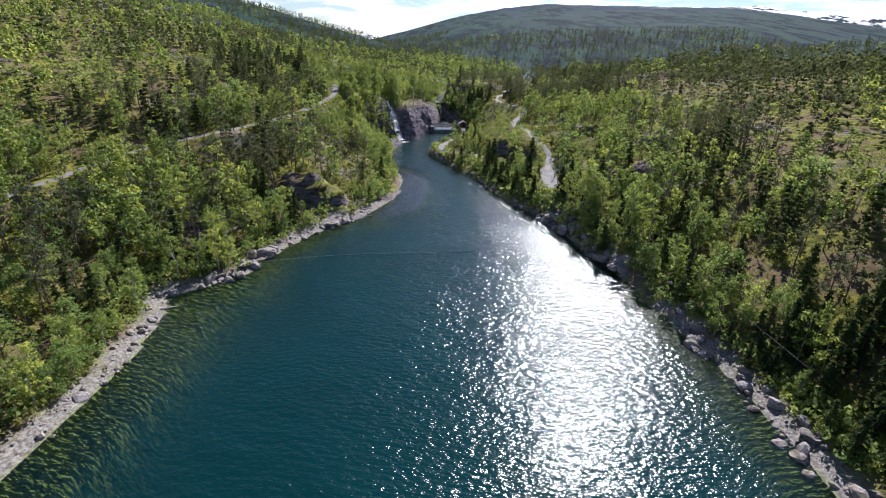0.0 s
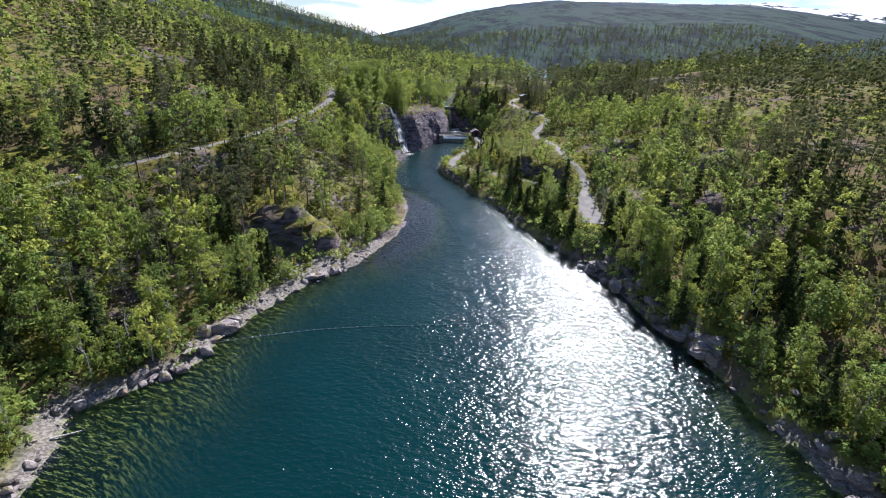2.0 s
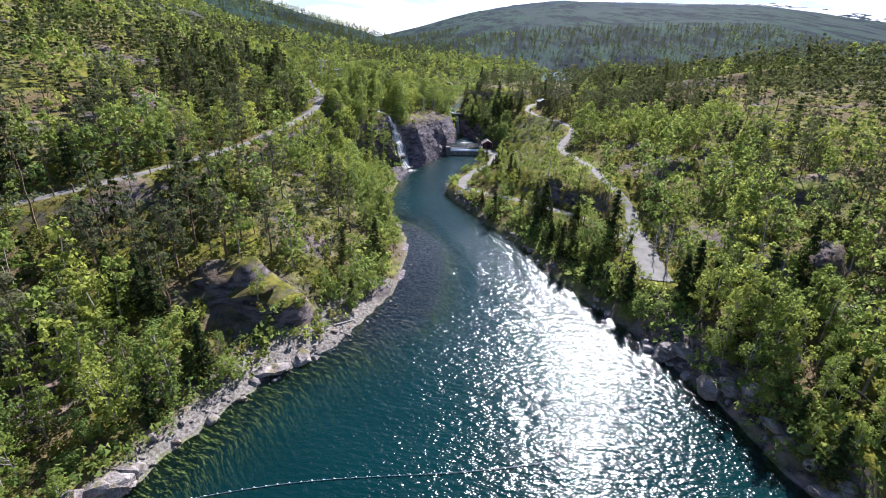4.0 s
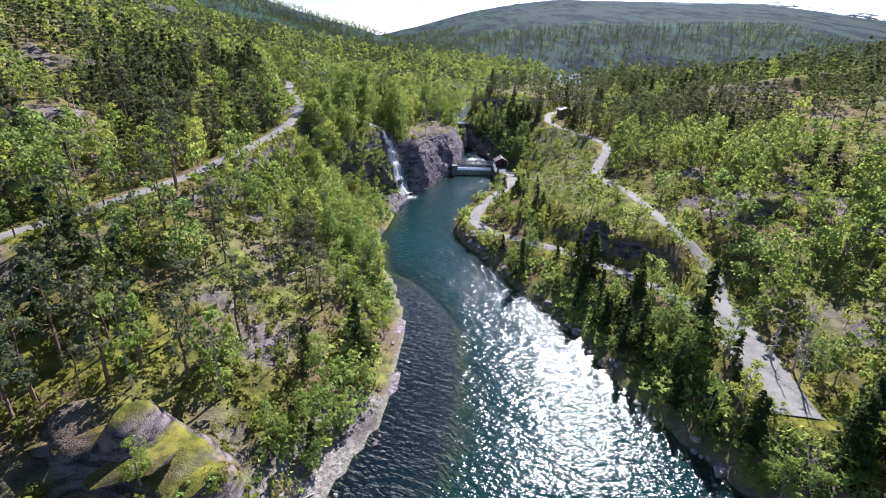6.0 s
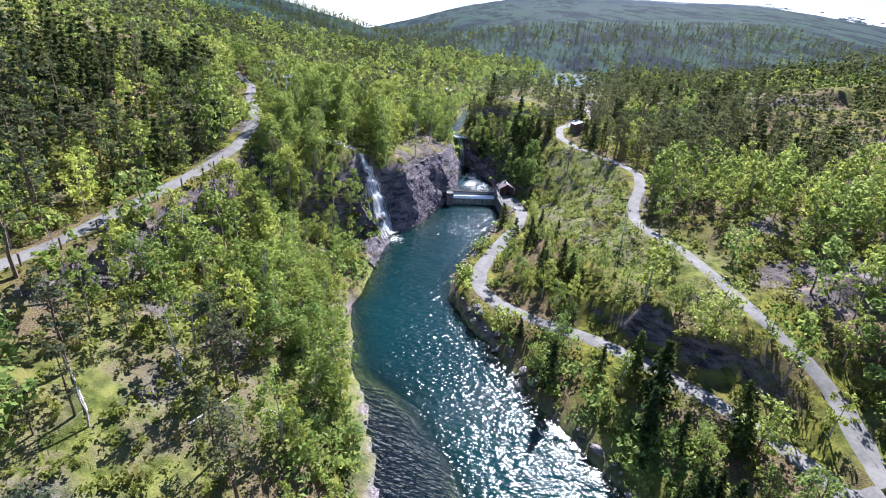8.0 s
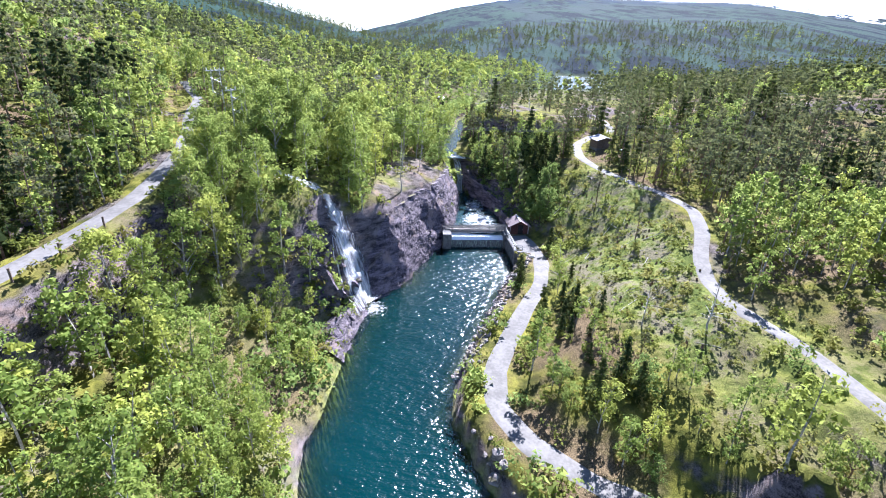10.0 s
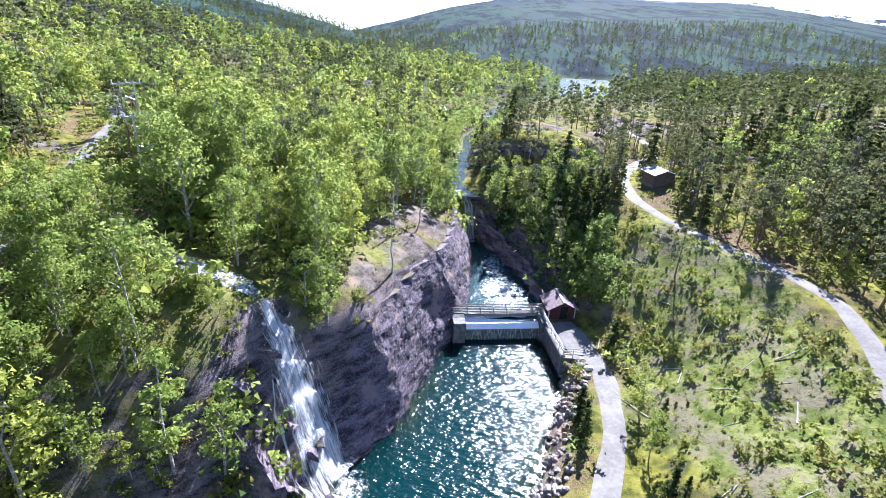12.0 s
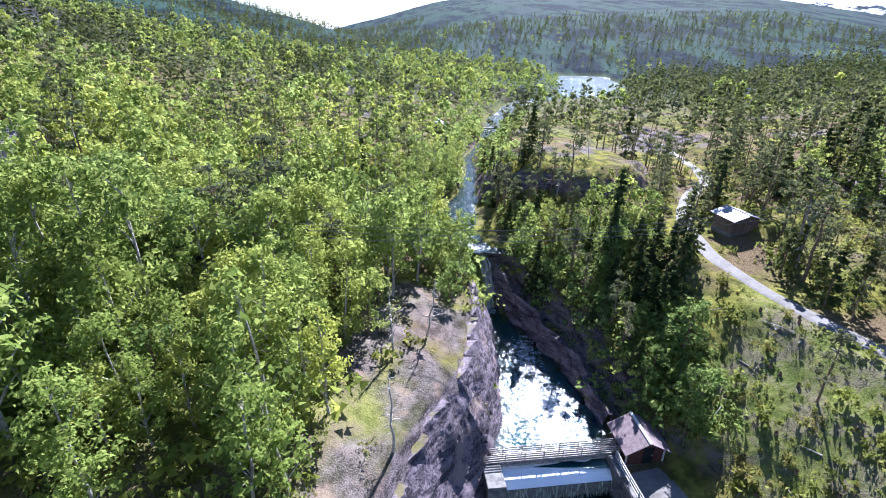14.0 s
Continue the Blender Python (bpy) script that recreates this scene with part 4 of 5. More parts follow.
def solid(name, bm, material, parent=None, label=""):
    me = bpy.data.meshes.new(name)
    bm.to_mesh(me)
    bm.free()
    me.materials.append(material)
    ob = new(name, me)
    ob.parent = parent
    return tagged(ob, label) if label else ob


def rod(a, b, r=0.04, sides=6, taper=1.0):
    v, f = tube([a, tuple((Vector(a) + Vector(b)) / 2), b], (r, r * (1 + taper) / 2, r * taper), sides)
    bm = bmesh.new()
    vs = [bm.verts.new(p) for p in v]
    for q in f:
        bm.faces.new([vs[k] for k in q])
    for ring in (vs[:sides], vs[-sides:]):
        bm.faces.new(ring)
    return bm


def anchor(name, m, label, category, group=""):
    ob = tagged(new(name), label, category, group)
    ob.matrix_basis = m
    return ob


def ground_at(x, y):
    return float(height(np.array([x]), np.array([y]))[0])


def sheet(name, centre, cross, half, material, label, category, parent=None, rough=0.12, kind="", rows=60, cols=13, feather=0.18, front=0.0):
    """A sheet of water along a line of points, cross its direction across, half its half width along the way."""
    c = np.array(centre, float)
    s = np.linspace(0, len(c) - 1, rows)
    p = np.stack([np.interp(s, range(len(c)), c[:, k]) for k in range(3)], 1)
    for _ in range(3):
        p[1:-1] = 0.25 * p[:-2] + 0.5 * p[1:-1] + 0.25 * p[2:]
    w = np.interp(s, range(len(half)), half)
    u = np.linspace(-1, 1, cols)
    cr = np.array([*cross, 0.0])
    cr /= np.linalg.norm(cr)
    q = p[:, None] + cr * (u[None, :] * w[:, None])[..., None]
    dist = np.r_[0, np.cumsum(np.linalg.norm(np.diff(p, axis=0), axis=1))]
    bulge = front * (1 - u**2)
    q[..., 1] -= bulge[None, :]
    x, y = q[..., 0].ravel(), q[..., 1].ravel()
    q = q.reshape(-1, 3)
    q[:, 0] += rough * fbm(x * 3, q[:, 2] * 1.2, 1.5, 3, 91)
    q[:, 1] += rough * fbm(y * 3, q[:, 2] * 1.2, 1.5, 3, 92)
    across = (u[None, :] * w[:, None]).ravel()
    along = np.repeat(dist, cols)
    thin = np.tile(np.abs(u) ** 3, rows) * feather
    ob = mesh_object(name, q, grid_faces(cols, rows), material, parent, [("across", across), ("along", along), ("thin", thin)], True)
    return tagged(ob, label, category, kind=kind)


# the weir: concrete sill and piers, water sliding over
W = pose(0.2, 203.7, 0, 0, 0, 7.0)
weir = anchor("weir", W, "low concrete weir with water sliding over its sill", "weir")
sill_bm = block((9.4, 2.2, 2.9), (0, 0.2, 0.42), 0.0)
for v in sill_bm.verts:
    if v.co.z > 1 and v.co.y < 0:
        v.co.z -= 0.75
solid("sill", sill_bm, CONCRETE, weir)
solid("pier", block((1.5, 3.6, 3.6), (-5.35, 0.1, 0.85), 0.06), CONCRETE, weir, "stained concrete pier")
solid("pier", block((0.8, 3.6, 3.6), (5.0, 0.1, 0.85), 0.06), CONCRETE, weir, "stained concrete pier")
# The sun's glare on the smooth sheet is put into this white.
FALLING = foam_material("overflow_sun_glare", 0.02, 0.2, (0.9, 2.0, 1), (0.93, 0.94, 0.93), 0.0, 0.3)
GREENFALL = foam_material("green_overflow", 0.40, 0.66, (5.0, 0.8, 1), (0.50, 0.56, 0.44))
sheet("overflow", [(0, 2.2, 2.04), (0, 1.0, 2.03), (0, 0.4, 1.97), (0, -0.35, 1.75), (0, -0.9, 1.35)], (1, 0), [4.6, 4.6, 4.6], FALLING, "smooth sheet of overflowing water, sun glare painted white", "", weir, 0.02, feather=0.0, rows=30, cols=40)
sheet("overflow", [(0, -0.9, 1.36), (0, -1.08, 0.8), (0, -1.2, 0.03)], (1, 0), [4.6, 4.6], GREENFALL, "green falling water", "", weir, 0.06, feather=0.0, rows=24, cols=40)

bridge = anchor("footbridge", W @ pose(0, 0.5, -0.22), "grey timber footbridge with slatted railings over the weir", "footbridge")
for k in range(30):
    solid("plank", block((0.36, 0.85, 0.06), (-5.7 + 0.385 * k, 0.62, 2.72), 0.01), TIMBER, bridge)
for y in (0.2, 1.0):
    solid("beam", block((11.8, 0.16, 0.26), (-0.1, y, 2.55), 0.01), TIMBER, bridge)
    railing = tagged(new("railing"), "slatted timber railing")
    railing.parent = bridge
    for z in (2.95, 3.18, 3.41, 3.64):
        solid("rail", block((11.8, 0.05, 0.11), (-0.1, y - 0.06, z), 0.008), TIMBER, railing)
    for k in range(8):
        solid("post", block((0.09, 0.09, 1.1), (-5.8 + 1.63 * k, y, 3.2), 0.008), TIMBER, railing)

# retaining wall beside the weir pool, with its rail
retaining = anchor("retaining_wall", Matrix(), "stained concrete retaining wall along the pool", "wall")
WALL = [(5.35, 203.4), (6.25, 196.4), (8.3, 196.3)]
for a, b in zip(WALL[:-1], WALL[1:]):
    mid, run = ((a[0] + b[0]) / 2, (a[1] + b[1]) / 2), math.hypot(b[0] - a[0], b[1] - a[1])
    turn = math.degrees(math.atan2(b[1] - a[1], b[0] - a[0]))
    solid("wall_section", block((run + 0.4, 0.45, 3.7), (*mid, 0.4), 0.04, turn), CONCRETE, retaining)
    solid("coping", block((run + 0.45, 0.55, 0.12), (*mid, 2.3), 0.02, turn), CONCRETE, retaining)
fence = anchor("handrail", Matrix(), "pale handrail fence on top of the concrete wall", "fence")
for a, b in zip([(5.3, 204.6)] + WALL[:-1], WALL):
    run, n = Vector((b[0] - a[0], b[1] - a[1], 0)), max(2, round(math.hypot(b[0] - a[0], b[1] - a[1]) / 1.3))
    for k in range(n):
        p = Vector((*a, 2.36)) + run * k / n
        solid("post", rod(p, p + Vector((0, 0, 1.02)), 0.045), PALE_TIMBER, fence)
    for z in (2.75, 3.08, 3.38):
        solid("rail", rod((*a, z), (*b, z), 0.045), PALE_TIMBER, fence)

# the gatekeeper's hut


def hut(name, m, wide, long, wall, rise, boards, roofing, label, eave=0.45):
    root = anchor(name, m, label, "hut")
    bm = bmesh.new()
    for sy in (-1, 1):
        pts = [(-wide / 2, sy * long / 2, 0), (wide / 2, sy * long / 2, 0), (wide / 2, sy * long / 2, wall), (0, sy * long / 2, wall + rise), (-wide / 2, sy * long / 2, wall)]
        vs = [bm.verts.new(p) for p in pts]
        bm.faces.new(vs if sy < 0 else vs[::-1])
    bm.verts.ensure_lookup_table()
    for a, b in ((1, 2), (4, 0)):
        bm.faces.new([bm.verts[a], bm.verts[a + 5], bm.verts[b + 5], bm.verts[b]])
    solid("walls", bm, boards, root)
    for sx in (-1, 1):
        n = int(long / 0.2)
        for k in range(n):
            solid("wall_board", block((0.035, long / n - 0.02, wall), (sx * (wide / 2 + 0.015), -long / 2 + (k + 0.5) * long / n, wall / 2), 0.005), boards, root)
    n = int(wide / 0.2)
    for k in range(n):
        x = -wide / 2 + (k + 0.5) * wide / n
        high = wall + rise * (1 - abs(x) / (wide / 2))
        solid("wall_board", block((wide / n - 0.02, 0.035, high - 0.05), (x, -long / 2 - 0.015, high / 2), 0.005), boards, root)
    slope = math.degrees(math.atan2(rise, wide / 2))
    run = math.hypot(rise, wide / 2) + eave
    for sx in (-1, 1):
        roof = tagged(new("roof_slope"))
        roof.parent = root
        roof.matrix_basis = pose(0, 0, wall + rise + 0.06, 0, sx * slope, 0)
        n = 7
        for k in range(n):
            solid("roof_course", block((run / n + 0.03, long + 1.0, 0.06), (sx * (k + 0.5) * run / n, 0, 0.012 * (n - k) / n), 0.01, 0), roofing, roof)
    solid("ridge_cap", block((0.26, long + 1.04, 0.09), (0, 0, wall + rise + 0.10), 0.02), PALE_TIMBER if roofing is ROOFING else roofing, root)
    # On the red hut this dark panel stands for shade in an opening.
    door = solid("door", block((0.9, 0.06, 1.75), (0.25, -long / 2 - 0.05, 0.9), 0.01), DARK_HOLE if roofing is ROOFING else BROWN_BOARD, root, "plank door, on the red hut painted as a dark opening")
    solid("handle", block((0.05, 0.08, 0.14), (0.58, -long / 2 - 0.1, 0.95), 0.01), STEEL, door)
    return root


gate_hut = hut("hut", pose(7.45, 205.75, 2.15, 0, 0, 6), 3.2, 2.7, 1.65, 0.85, RED_BOARD, ROOFING, "small dark red wooden hut with a brown gabled roof")
solid("plinth", block((3.4, 3.0, 2.2), (0, 0, -1.08), 0.04), CONCRETE, gate_hut)
for sx in (-1, 1):
    solid("corner_post", block((0.12, 0.12, 1.7), (sx * 1.62, -1.4, 0.85), 0.01), PALE_TIMBER, gate_hut)
cabin = hut("cabin", pose(27.3, 231.4, ground_at(27.3, 231.4) - 0.1, 0, 0, 12), 3.6, 3.2, 1.8, 0.55, BROWN_BOARD, SHEET_ROOF, "brown wooden cabin with a pale grey sheet roof")
solid("plinth", block((3.7, 3.3, 1.0), (0, 0, -0.48), 0.03), CONCRETE, cabin)
far_hut = hut("cabin", pose(-10.5, 297, ground_at(-10.5, 297), 0, 0, -20), 3.4, 3.0, 1.7, 0.8, BROWN_BOARD, SHEET_ROOF, "weathered cabin among trees beside the upper river")

dam = anchor("footbridge", pose(5.6, 314.4, 9.0, 0, 0, 8), "pale concrete footbridge across the upper river", "footbridge")
solid("deck", block((6.6, 1.0, 0.3), (0, 0, 0.9), 0.03), CONCRETE, dam)
for sx in (-1, 1):
    solid("abutment", block((0.8, 1.6, 2.6), (sx * 3.2, 0, -0.3), 0.05), CONCRETE, dam)
    solid("rail", rod((-3.3, sx * 0.45, 1.9), (3.3, sx * 0.45, 1.9), 0.06), PALE_TIMBER, dam)
    for k in range(5):
        solid("post", rod((-3.2 + 1.6 * k, sx * 0.45, 1.0), (-3.2 + 1.6 * k, sx * 0.45, 1.95), 0.05), PALE_TIMBER, dam)

# ---- rock faces of the gorge


def rock_face(name, line, tops, leans, water_side, seed, label):
    """A broken rock face rising from the water along a line, leaning back, with slanting slabs and ledges."""
    pts = np.array(line, float)
    cut = np.r_[0, np.cumsum(np.hypot(*np.diff(pts, axis=0).T))]
    s = np.arange(0, cut[-1], 0.28)
    x, y, top, lean = (np.interp(s, cut, v) for v in (pts[:, 0], pts[:, 1], tops, leans))
    for _ in range(10):
        x[1:-1], y[1:-1] = 0.25 * x[:-2] + 0.5 * x[1:-1] + 0.25 * x[2:], 0.25 * y[:-2] + 0.5 * y[1:-1] + 0.25 * y[2:]
    dx, dy = np.gradient(x), np.gradient(y)
    run = np.hypot(dx, dy)
    nx, ny = water_side * dy / run, -water_side * dx / run
    m = 46
    v = np.linspace(0, 1, m)
    low = level(y) - 0.7
    z = low[:, None] + (top - low)[:, None] * v[None, :]
    S = np.repeat(s[:, None], m, 1)
    q = 0.22 * S - 0.27 * z + 0.8 * fbm(S, z, 5.0, 3, seed)
    slab = q - np.floor(q)
    r = 0.9 * S + 0.5 * z + 0.7 * fbm(S, z, 3.0, 2, seed + 3)
    crack = np.minimum(r - np.floor(r), 0.12) / 0.12
    out = 0.5 - lean[:, None] * v[None, :] ** 1.25 + 0.8 * (slab - 0.5) + 0.14 * (crack - 1) + 0.4 * fbm(S, z, 4.0, 4, seed + 7) + 0.07 * fbm(S, z, 0.9, 2, seed + 9)
    out[:, -6:] -= np.linspace(0, 2.6, 6)[None, :]
    px, py = x[:, None] + nx[:, None] * out, y[:, None] + ny[:, None] * out
    cap = height(px[:, -6:].ravel(), py[:, -6:].ravel()).reshape(-1, 6)
    z[:, -5:] = z[:, -6:-5] + (np.minimum(cap[:, 1:], z[:, -5:]) - z[:, -6:-5]) * np.linspace(0.15, 1.0, 5)[None, :] - np.linspace(0.1, 1.4, 5)[None, :]
    w = np.stack([px.ravel(), py.ravel(), z.ravel()], 1)
    ob = mesh_object(name, w, grid_faces(m, len(s)), WETROCK)
    return tagged(ob, label, "cliff", kind="structure")


rock_face("cliff_left", [(-14.6, 182.6), (-11, 188), (-7.9, 199), (-5.6, 204), (-4.2, 210), (-3.4, 222), (-4.4, 230)], [6.5, 11.4, 11.8, 11.4, 11.2, 10.4, 9.5], [4.2, 4.0, 3.6, 3.4, 3.2, 3.2, 3.2], 1, 3, "broken purple-grey cliff with slanting slabs above the pool")
rock_face("cliff_below_fall", [(-15.9, 168), (-15.6, 172), (-15.0, 178), (-14.7, 181.6)], [2.0, 3.2, 2.4, 0.6], [2.2, 2.6, 2.6, 2.2], 1, 23, "dark wet cliff beside the waterfall")
rock_face("cliff_west", [(-29.5, 177.4), (-25, 176.2), (-21, 175), (-17.5, 173.8)], [12.6, 11.6, 9.2, 5.0], [3.2, 3.2, 3.0, 2.6], 1, 63, "shaded grey rock face with green ledges beside the waterfall")
rock_face("cliff_right", [(6.0, 209), (4.8, 215.5), (2.3, 222), (-1.0, 228), (-2.6, 231.5)], [3.4, 5.0, 5.8, 6.6, 8.0], [0.1, 0.2, 0.3, 0.5, 1.0], -1, 43, "dark shaded rock wall of the gorge")

# ---- falling water
LIP = [(-38, 194), (-33, 189.5), (-29.6, 187.8), (-27, 187), (-24.6, 186.8), (-22.4, 185.7), (-20.6, 184.4)]
sheet("hill_stream", [(x, y, ground_at(x, y) + 0.22) for x, y in LIP], (0.4, 1), [0.5, 0.7, 1.1, 1.25, 1.1, 1.0, 0.9], STREAM, "broken white stream running to the cliff's edge", "stream", rough=0.1, feather=0.12, kind="structure")
fall = anchor("waterfall", Matrix(), "white waterfall pouring down a dark cliff in several strands", "waterfall")


def strand(name, line, half, seed, label, feather=0.34, lift=0.38, material=None):
    """One strand of falling water laid over the rock from top to foot, wandering a little."""
    rows, cols = 150, 13
    s = np.linspace(0, len(line) - 1, rows)
    x, y = (np.interp(s, range(len(line)), [p[k] for p in line]) for k in (0, 1))
    for _ in range(8):
        x[1:-1], y[1:-1] = 0.25 * x[:-2] + 0.5 * x[1:-1] + 0.25 * x[2:], 0.25 * y[:-2] + 0.5 * y[1:-1] + 0.25 * y[2:]
    w = np.interp(s, np.linspace(0, len(line) - 1, len(half)), half) * (1 + 0.35 * fbm(s * 3, s * 0 + seed, 1.0, 3, seed))
    shift = 0.55 * fbm(s * 2, s * 0 - seed, 1.2, 3, seed + 5)
    u = np.linspace(-1, 1, cols)
    off = u[None, :] * w[:, None] + shift[:, None]
    px, py = x[:, None] + 0.5 * off, y[:, None] + 0.86 * off
    z = height(px.ravel(), py.ravel())
    z = np.maximum(z, 0.0) + lift + 0.25 * (1 - np.tile(u, rows) ** 2) + 0.12 * fbm(off.ravel() * 4, np.repeat(s, cols), 0.5, 2, seed)
    deep = np.repeat(np.r_[0, np.cumsum(np.hypot(np.hypot(np.diff(x), np.diff(y)), np.diff(z.reshape(rows, cols)[:, 6])))], cols)
    v = np.stack([px.ravel(), py.ravel(), z], 1)
    thin = np.tile(np.abs(u) ** 2, rows) * feather
    return tagged(mesh_object(name, v, grid_faces(cols, rows), material or FALL_THIN, fall, [("across", off.ravel() + seed), ("along", deep), ("thin", thin)], True), label)


MAIN = [(-21.2, 185.0), (-20.0, 184.2), (-18.6, 183.2), (-17.2, 182.3), (-16.0, 181.6), (-14.6, 180.7)]
strand("main_strand", MAIN, [1.1, 1.8, 2.8, 3.2, 3.0, 3.2], 3, "dense white main strand", 0.26)
strand("main_strand", [(x + 0.1, y + 0.25) for x, y in MAIN], [0.9, 1.15, 1.5, 1.6, 1.6, 2.0], 4, "dense white main strand", 0.3, 0.46, FALL)
strand("main_strand", [(x - 0.35, y - 0.55) for x, y in MAIN[2:]], [0.45, 0.75, 0.9, 1.0], 9, "dense white main strand", 0.3, 0.5, FALL)
strand("side_strand", [(-19.6, 183.7), (-18.9, 182.4), (-17.9, 181.3), (-16.9, 180.4), (-15.0, 179.2)], [0.7, 1.3, 1.3, 1.1, 1.2], 5, "thinner side strand", 0.28)
strand("side_strand", [(-18.3, 182.2), (-17.6, 180.6), (-16.8, 179.4), (-15.2, 178.2)], [0.4, 0.7, 0.7, 0.8], 6, "thinner side strand", 0.34)
strand("side_strand", [(-19.5, 181.6), (-18.6, 179.4), (-17.4, 178.0), (-15.4, 177.0)], [0.2, 0.4, 0.45, 0.45], 7, "thin side strand", 0.5)
gorge_fall = anchor("waterfall", Matrix(), "narrow white waterfall at the head of the gorge", "waterfall")
sheet("strand", [(-5.5, 234.5, 9.0), (-4.4, 232.4, 8.9), (-3.5, 230.9, 7.6), (-3.0, 229.9, 4.8), (-2.8, 229.2, 2.0)], (0.9, 0.35), [0.9, 0.9, 0.8, 0.8, 1.0], FALL_THIN, "", "", gorge_fall, 0.2, feather=0.15)


def froth(name, x, y, z, rx, ry, label, inner=0.0):
    n, m = 36, 14
    a, r = np.meshgrid(np.linspace(0, 2 * np.pi, n), np.linspace(0.02, 1, m))
    a, r = a.ravel(), r.ravel()
    v = np.stack([x + np.cos(a) * r * rx, y + np.sin(a) * r * ry, np.full(a.size, z)], 1)
    v[:, 2] += 0.05 * fbm(v[:, 0], v[:, 1], 0.7, 2, 95)
    tagged(mesh_object(name, v, grid_faces(n, m), FROTH, None, [("across", v[:, 0]), ("along", v[:, 1]), ("thin", r**2 * 0.32 - inner)], True), label, "froth", kind="structure")


froth("water_froth", -14.6, 180.2, 0.05, 3.2, 3.0, "white froth at the waterfall's foot", 0.10)
froth("water_froth", 0.8, 210.8, 2.06, 4.4, 7.0, "white boiling water above the weir", 0.13)
froth("water_froth", 0.2, 219.5, 2.09, 2.9, 7.5, "white boiling water in the gorge", 0.07)
froth("water_froth", -3, 229, 2.06, 2.0, 2.5, "white froth under the gorge fall", 0.08)

# ---- stones


def stone_mesh(seed, flat=0.75, name="stone", material=None, points=26):
    rng = np.random.default_rng(seed)
    p = rng.normal(0, 1, (points, 3))
    p /= np.linalg.norm(p, axis=1)[:, None]
    p *= rng.uniform(0.8, 1.0, points)[:, None] * (1, rng.uniform(0.7, 1), flat)
    bm = bmesh.new()
    for q in p:
        bm.verts.new(q)
    bmesh.ops.convex_hull(bm, input=bm.verts[:])
    loose = [v for v in bm.verts if not v.link_faces]
    bmesh.ops.delete(bm, geom=loose, context="VERTS")
    me = bpy.data.meshes.new(name)
    bm.to_mesh(me)
    bm.free()
    me.materials.append(material or LOW_STONE)
    return me


STONES = [stone_mesh(600 + k, 0.5 + 0.12 * (k % 4)) for k in range(9)]
SLABS = [stone_mesh(620 + k, 0.28, "slab") for k in range(4)]


def boulders(shore, low_y, high_y, count, seed, small, large, label, group, inland=(-0.6, 2.4), meshes=None, tilt=0.0, lift=0.12):
    name = "bank_rock" if group.startswith("bank") else "rock_block" if group.startswith("cliff") else "boulder"
    rng = np.random.default_rng(seed)
    meshes = meshes or STONES
    sy, sx = [p[1] for p in shore], [p[0] for p in shore]
    out = 1 if shore is RIGHT_SHORE else -1
    for _ in range(count):
        y = rng.uniform(low_y, high_y)
        x = np.interp(y, sy, sx) + out * rng.uniform(*inland)
        s = small + (large - small) * rng.uniform() ** 3
        z = max(ground_at(x, y), -0.25) + lift * s
        ob = tagged(new(name, meshes[rng.integers(len(meshes))]), label, name.replace("_", " "), group)
        ob.matrix_basis = pose(x, y, z, rng.normal(-0.6 * tilt, 12), rng.normal(tilt, 12), rng.normal(20, 25) if tilt else rng.uniform(0, 360)) @ Matrix.Diagonal((s, s * rng.uniform(0.7, 1.0) * (1.8 if tilt else 1), s, 1))


boulders(LEFT_SHORE, 18, 60, 90, 1, 0.18, 0.9, "grey angular boulder on the stony shore", "shore boulders")
boulders(LEFT_SHORE, 60, 76, 46, 2, 0.3, 1.9, "large grey slab of rock at the water's edge", "shore slabs", (-0.5, 2.6), SLABS + STONES)
boulders(LEFT_SHORE, 76, 98, 60, 3, 0.2, 0.9, "grey angular boulder on the stony shore", "shore boulders")
boulders(LEFT_SHORE, 86, 92, 5, 4, 1.0, 1.8, "pale flat slab of rock on the beach", "shore slabs", (0.4, 2.0), SLABS)
boulders(LEFT_SHORE, 98, 135, 40, 5, 0.12, 0.45, "small dark stone on the gravel bar", "gravel bar stones", (-3.2, 1.0))
boulders(RIGHT_SHORE, 24, 72, 130, 6, 0.25, 1.5, "grey angular boulder below the wooded bank", "bank boulders", (-0.8, 3.2))
boulders(RIGHT_SHORE, 72, 100, 36, 7, 0.6, 2.2, "dark rock block in the low cliff", "cliff blocks", (0.2, 2.4))
boulders(RIGHT_SHORE, 104, 160, 80, 8, 0.2, 0.9, "grey stone on the wooded bank", "bank stones", (-0.4, 1.6))
boulders(LEFT_SHORE, 172, 183, 16, 9, 0.6, 1.6, "dark wet rock block in the waterfall cliff", "cliff blocks", (0.2, 6.5), [stone_mesh(640 + k, 0.45, "rock", WETROCK, 13) for k in range(5)], 30, 0.0)
for x, y, z, s, turn in ((17.6, 146.0, 7.6, 2.6, 20), (20.4, 145.2, 7.4, 2.9, 65), (22.4, 147.5, 8.2, 2.2, 120), (16.6, 148.6, 6.6, 1.8, 10), (-19.2, 97.0, 4.2, 1.9, 40), (-23, 96.8, 4.6, 2.2, 80), (-27.5, 97.8, 5.0, 2.0, 15)):
    crag = tagged(new("rock_block", stone_mesh(660 + int(turn), 0.40, "rock", GROUND, 15)), "massive weathered rock of a wooded crag", "rock block", "crag rocks")
    crag.matrix_basis = pose(x, y, ground_at(x, y) - 0.12 * s, 5, -4, turn if x > 0 else 15 + 0.2 * turn) @ Matrix.Diagonal((s, s * 0.8, s, 1) if x > 0 else (s * 1.8, s * 1.0, s * 0.55, 1))
